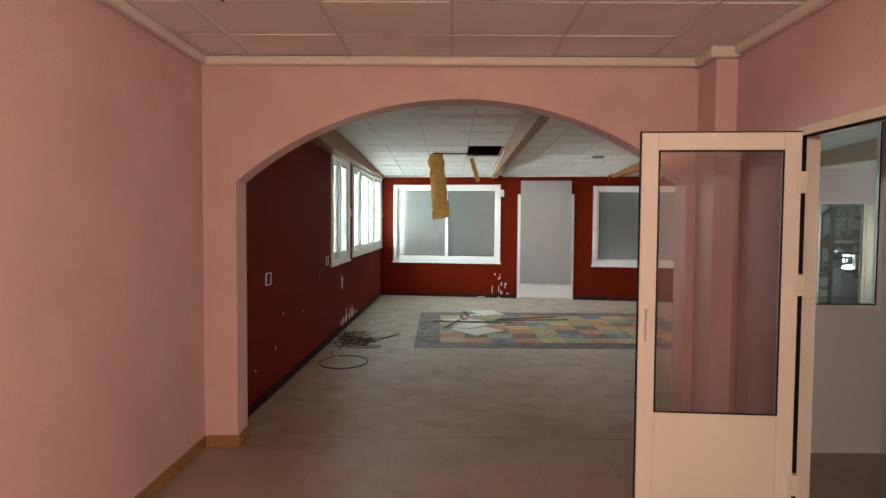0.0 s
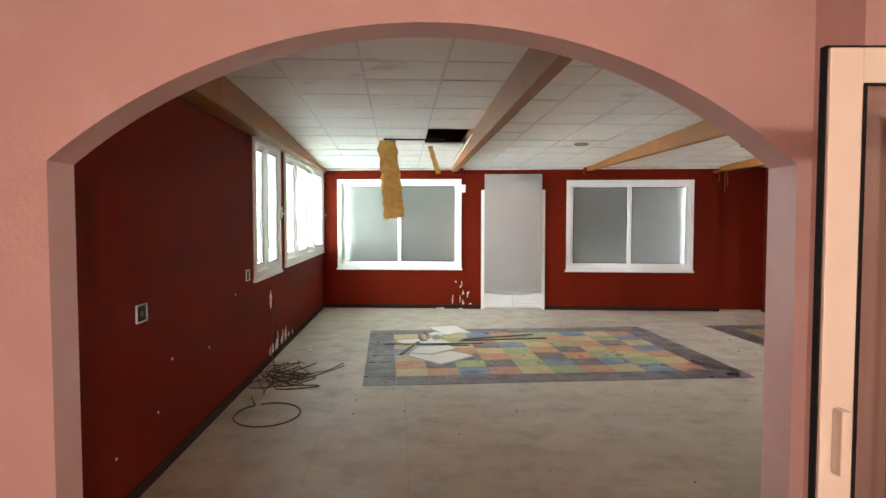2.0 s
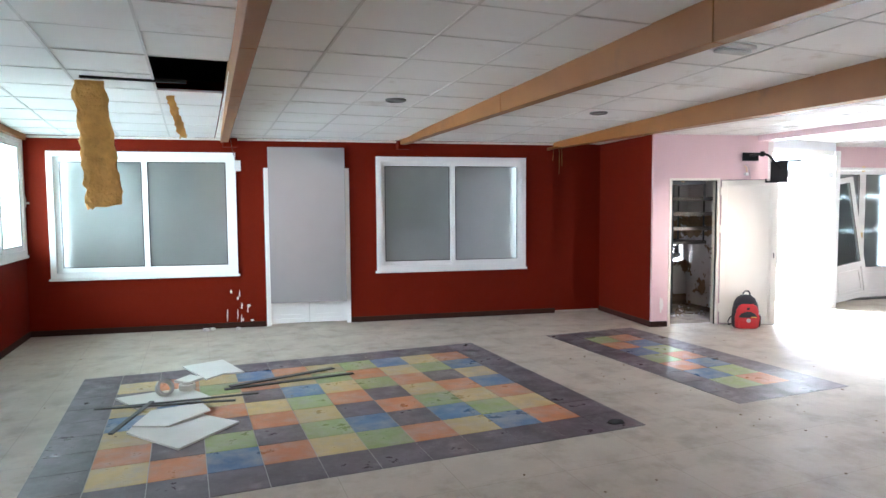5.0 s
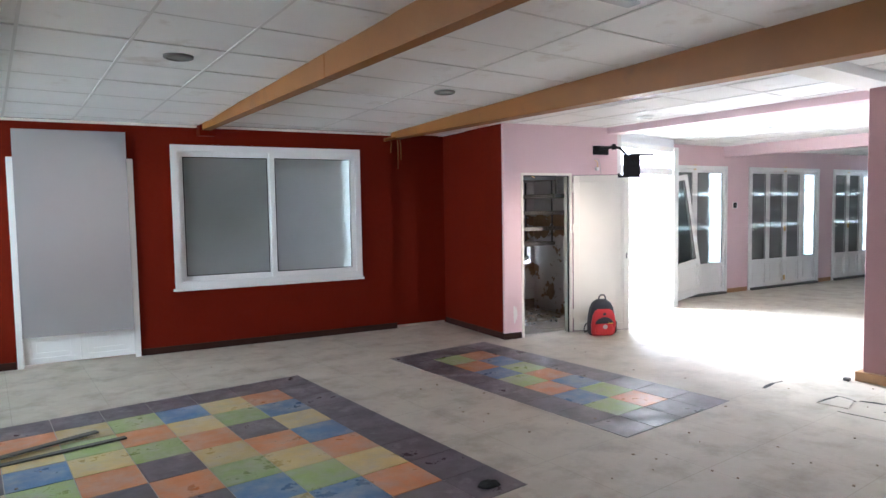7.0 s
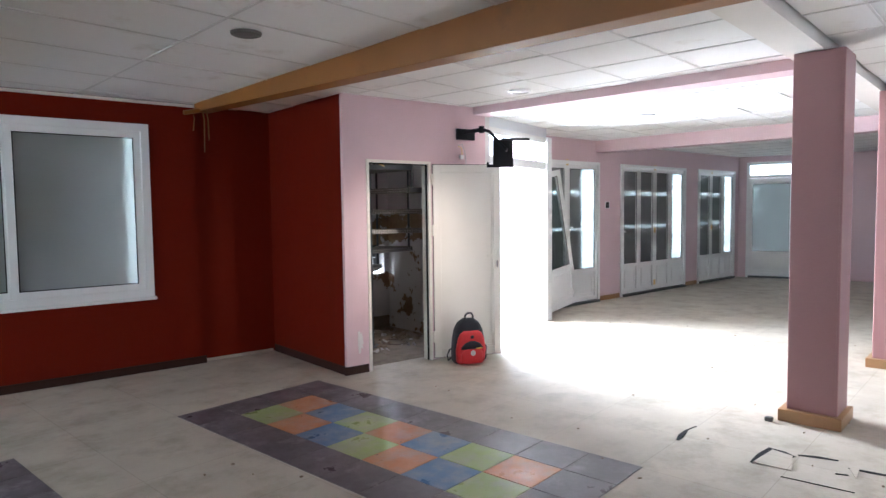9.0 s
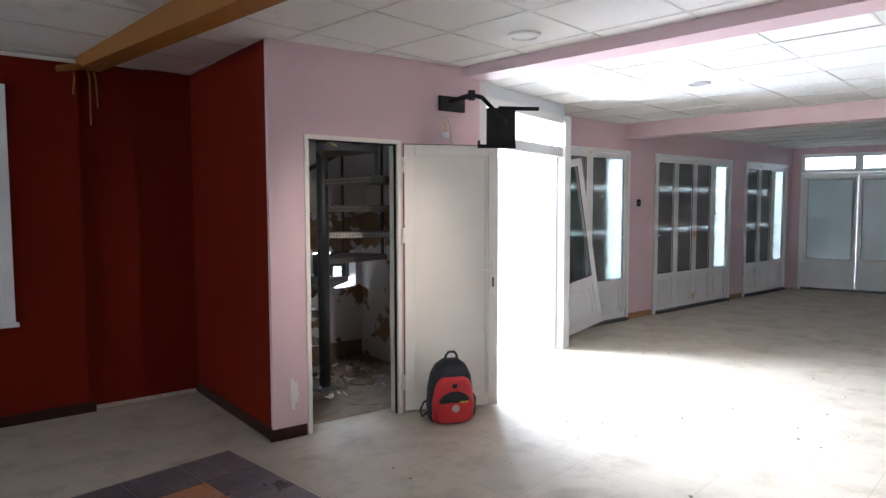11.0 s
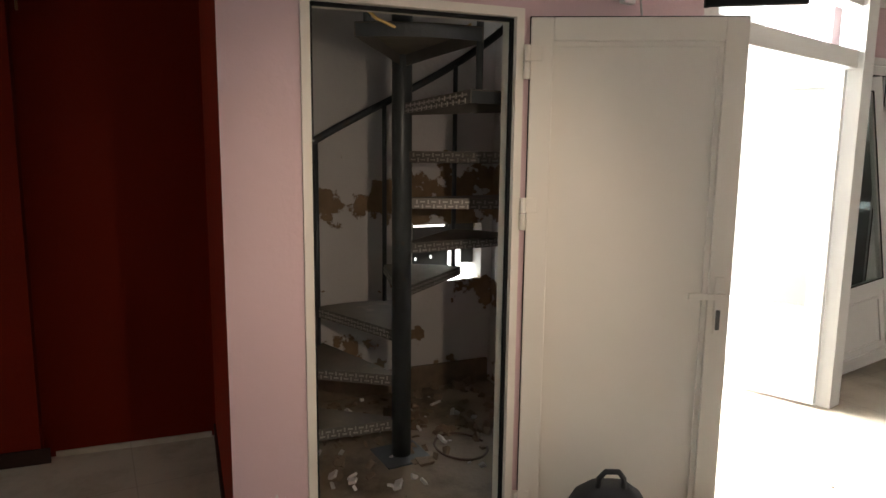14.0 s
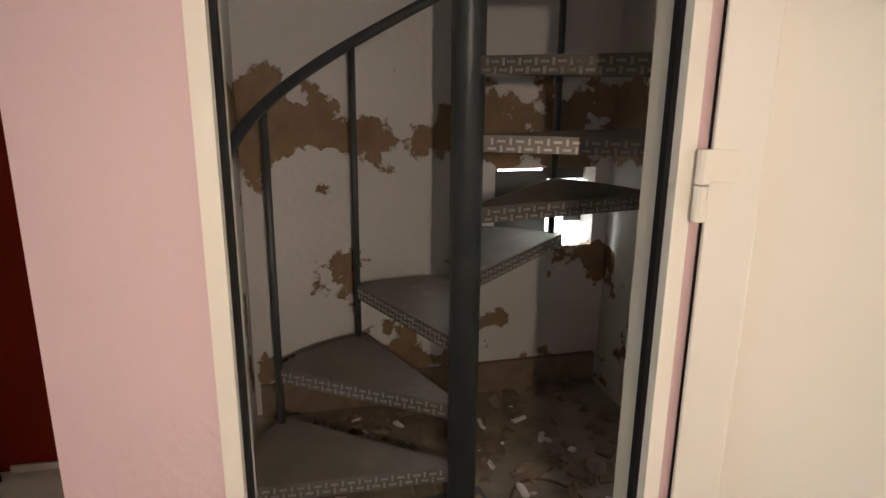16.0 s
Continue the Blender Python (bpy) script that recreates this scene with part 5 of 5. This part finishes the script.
for i in range(170):
    x, y = rng.uniform(6.6, 8.0), 12.82 - 0.9 * rng.random() ** 1.4
    r = rng.uniform(0.008, 0.035)
    mm = Matrix.Translation((x, y, 0.006 + r * 0.3)) @ Euler((rng.uniform(-1, 1), rng.uniform(-1, 1), rng.uniform(0, 6))).to_matrix().to_4x4()
    vs = add_box(bm, (-r, -r * 0.7, -r * 0.4), (r, r * 0.7, r * 0.4), mm)
    for v in vs:
        v.co += Vector((rng.uniform(-1, 1), rng.uniform(-1, 1), rng.uniform(-0.3, 0.3))) * r * 0.35
tagged(part("closet_rubble", bm, RUBBLE), "brown rubble and plaster crumbs on the closet floor", "rubble", kind="stuff")
bm = bmesh.new()
for i in range(45):
    x, y = rng.uniform(6.7, 7.9), rng.uniform(11.7, 12.85)
    r = rng.uniform(0.008, 0.03)
    mm = Matrix.Translation((x, y, 0.012 + r * 0.3)) @ Euler((rng.uniform(-1, 1), rng.uniform(-1, 1), rng.uniform(0, 6))).to_matrix().to_4x4()
    add_box(bm, (-r, -r * 0.6, -r * 0.25), (r, r * 0.6, r * 0.25), mm)
tagged(part("closet_plaster_crumbs", bm, BARE), "white plaster crumbs on the closet floor", "rubble", kind="stuff")
tagged(part("closet_cable", rod([(7.45 + 0.13 * math.cos(a), 12.0 + 0.16 * math.sin(a), 0.014) for a in np.linspace(0, 5.8, 24)], 0.006, 6), CABLE), "loop of dark cable on the closet floor", "cable")

gm, _ = along((6.40, 13.0), (8.32, 12.84))
gb = wall_bm((0, 0), (0.30, 0), 0.0, 0.368, 0.0, 0.02, [(0.06, 0.08, 0.12, 0.14), (0.11, 0.13, 0.05, 0.07), (0.17, 0.19, 0.13, 0.15), (0.05, 0.28, 0.34, 0.355)])
for x0, z0, z1 in ((0.302, 0.20, 0.25), (0.302, 0.30, 0.368), (0.40, 0.09, 0.198)):
    add_box(gb, (x0, 0.0, z0), (0.487, 0.02, z1))
gr = tagged(part("vent_grille", gb, DARKSTRIP), "dark broken vent plate in the wall opening", "vent grille", kind="structure")
gr.matrix_world = gm @ pose(1.212, 0.12, 0.70)
tagged(part("hanging_rope", rod([(6.68, 11.42, 2.01), (6.74, 11.42, 1.965), (6.82, 11.42, 1.94), (6.91, 11.42, 1.93), (6.99, 11.42, 1.933), (7.07, 11.42, 1.955), (7.12, 11.42, 1.985)], 0.006, 6), TAPE, smooth=True), "pale cable hanging slack under the closet lintel", "cable")
tagged(part("cardboard_sheet", prism([(7.22 + 0.24 * math.cos(a), 11.62 + 0.26 * math.sin(a)) for a in np.linspace(0, 6.28, 21)[:-1]], 0.006, 0.012), CLOSETFLOOR), "dusty brown round board lying on the closet floor", "board")
cw = thing("closet_wires", pose(0, 0, 0), "loose yellow and red wire ends on the closet wall", "wire")
part("wire", rod([(6.50, 12.62, 1.78), (6.58, 12.60, 1.79), (6.66, 12.60, 1.80)], 0.004, 6), YELLOW, cw)
part("wire", rod([(6.50, 12.66, 1.74), (6.57, 12.63, 1.74), (6.63, 12.62, 1.73)], 0.004, 6), FABRIC_R, cw)
structure("baseboard_recess", wall_bm((5.62, 12.85), (6.34, 12.747), 0.0, 0.028, -0.012, -0.001), FLOOR, "thin pale unpainted strip at the foot of the recess", "skirting")

# ---- greenery and bars outside the side windows ----
rng = random.Random(77)
bm = bmesh.new()
for i in range(15000):
    y = rng.uniform(7.8, 14.6)
    z = rng.uniform(-0.1, 2.9)
    if y > 10.2 and rng.random() < (0.75 if z < 1.6 else 0.2):
        continue
    if z > 1.0 and noise.noise(Vector((y * 1.6, z * 2.6, 5.0))) < -0.12:
        continue
    x = -2.9 + rng.uniform(-0.35, 0.3)
    r = rng.uniform(0.02, 0.05) if y > 10.2 else rng.uniform(0.05, 0.10)
    mm = Matrix.Translation((x, y, z)) @ Euler((rng.uniform(0, 6), rng.uniform(0, 6), rng.uniform(0, 6))).to_matrix().to_4x4()
    v = [bm.verts.new(mm @ Vector(p)) for p in ((-r, 0, 0), (0, -r * 0.5, 0.2 * r), (r, 0, 0), (0, r * 0.5, 0.2 * r))]
    bm.faces.new(v)
for i in range(2600):
    x, y, z = rng.uniform(-3.9, -2.0), rng.uniform(15.2, 16.2), rng.uniform(-0.1, 3.2)
    if noise.noise(Vector((x * 1.8, z * 1.4, 9.0))) < 0.0:
        continue
    r = rng.uniform(0.03, 0.06)
    mm = Matrix.Translation((x, y, z)) @ Euler((rng.uniform(0, 6), rng.uniform(0, 6), rng.uniform(0, 6))).to_matrix().to_4x4()
    bm.faces.new([bm.verts.new(mm @ Vector(p)) for p in ((-r, 0, 0), (0, -r * 0.5, 0.2 * r), (r, 0, 0), (0, r * 0.5, 0.2 * r))])
tagged(part("hedge", bm, LEAF), "sunlit green hedge outside the side windows", "hedge", kind="stuff")
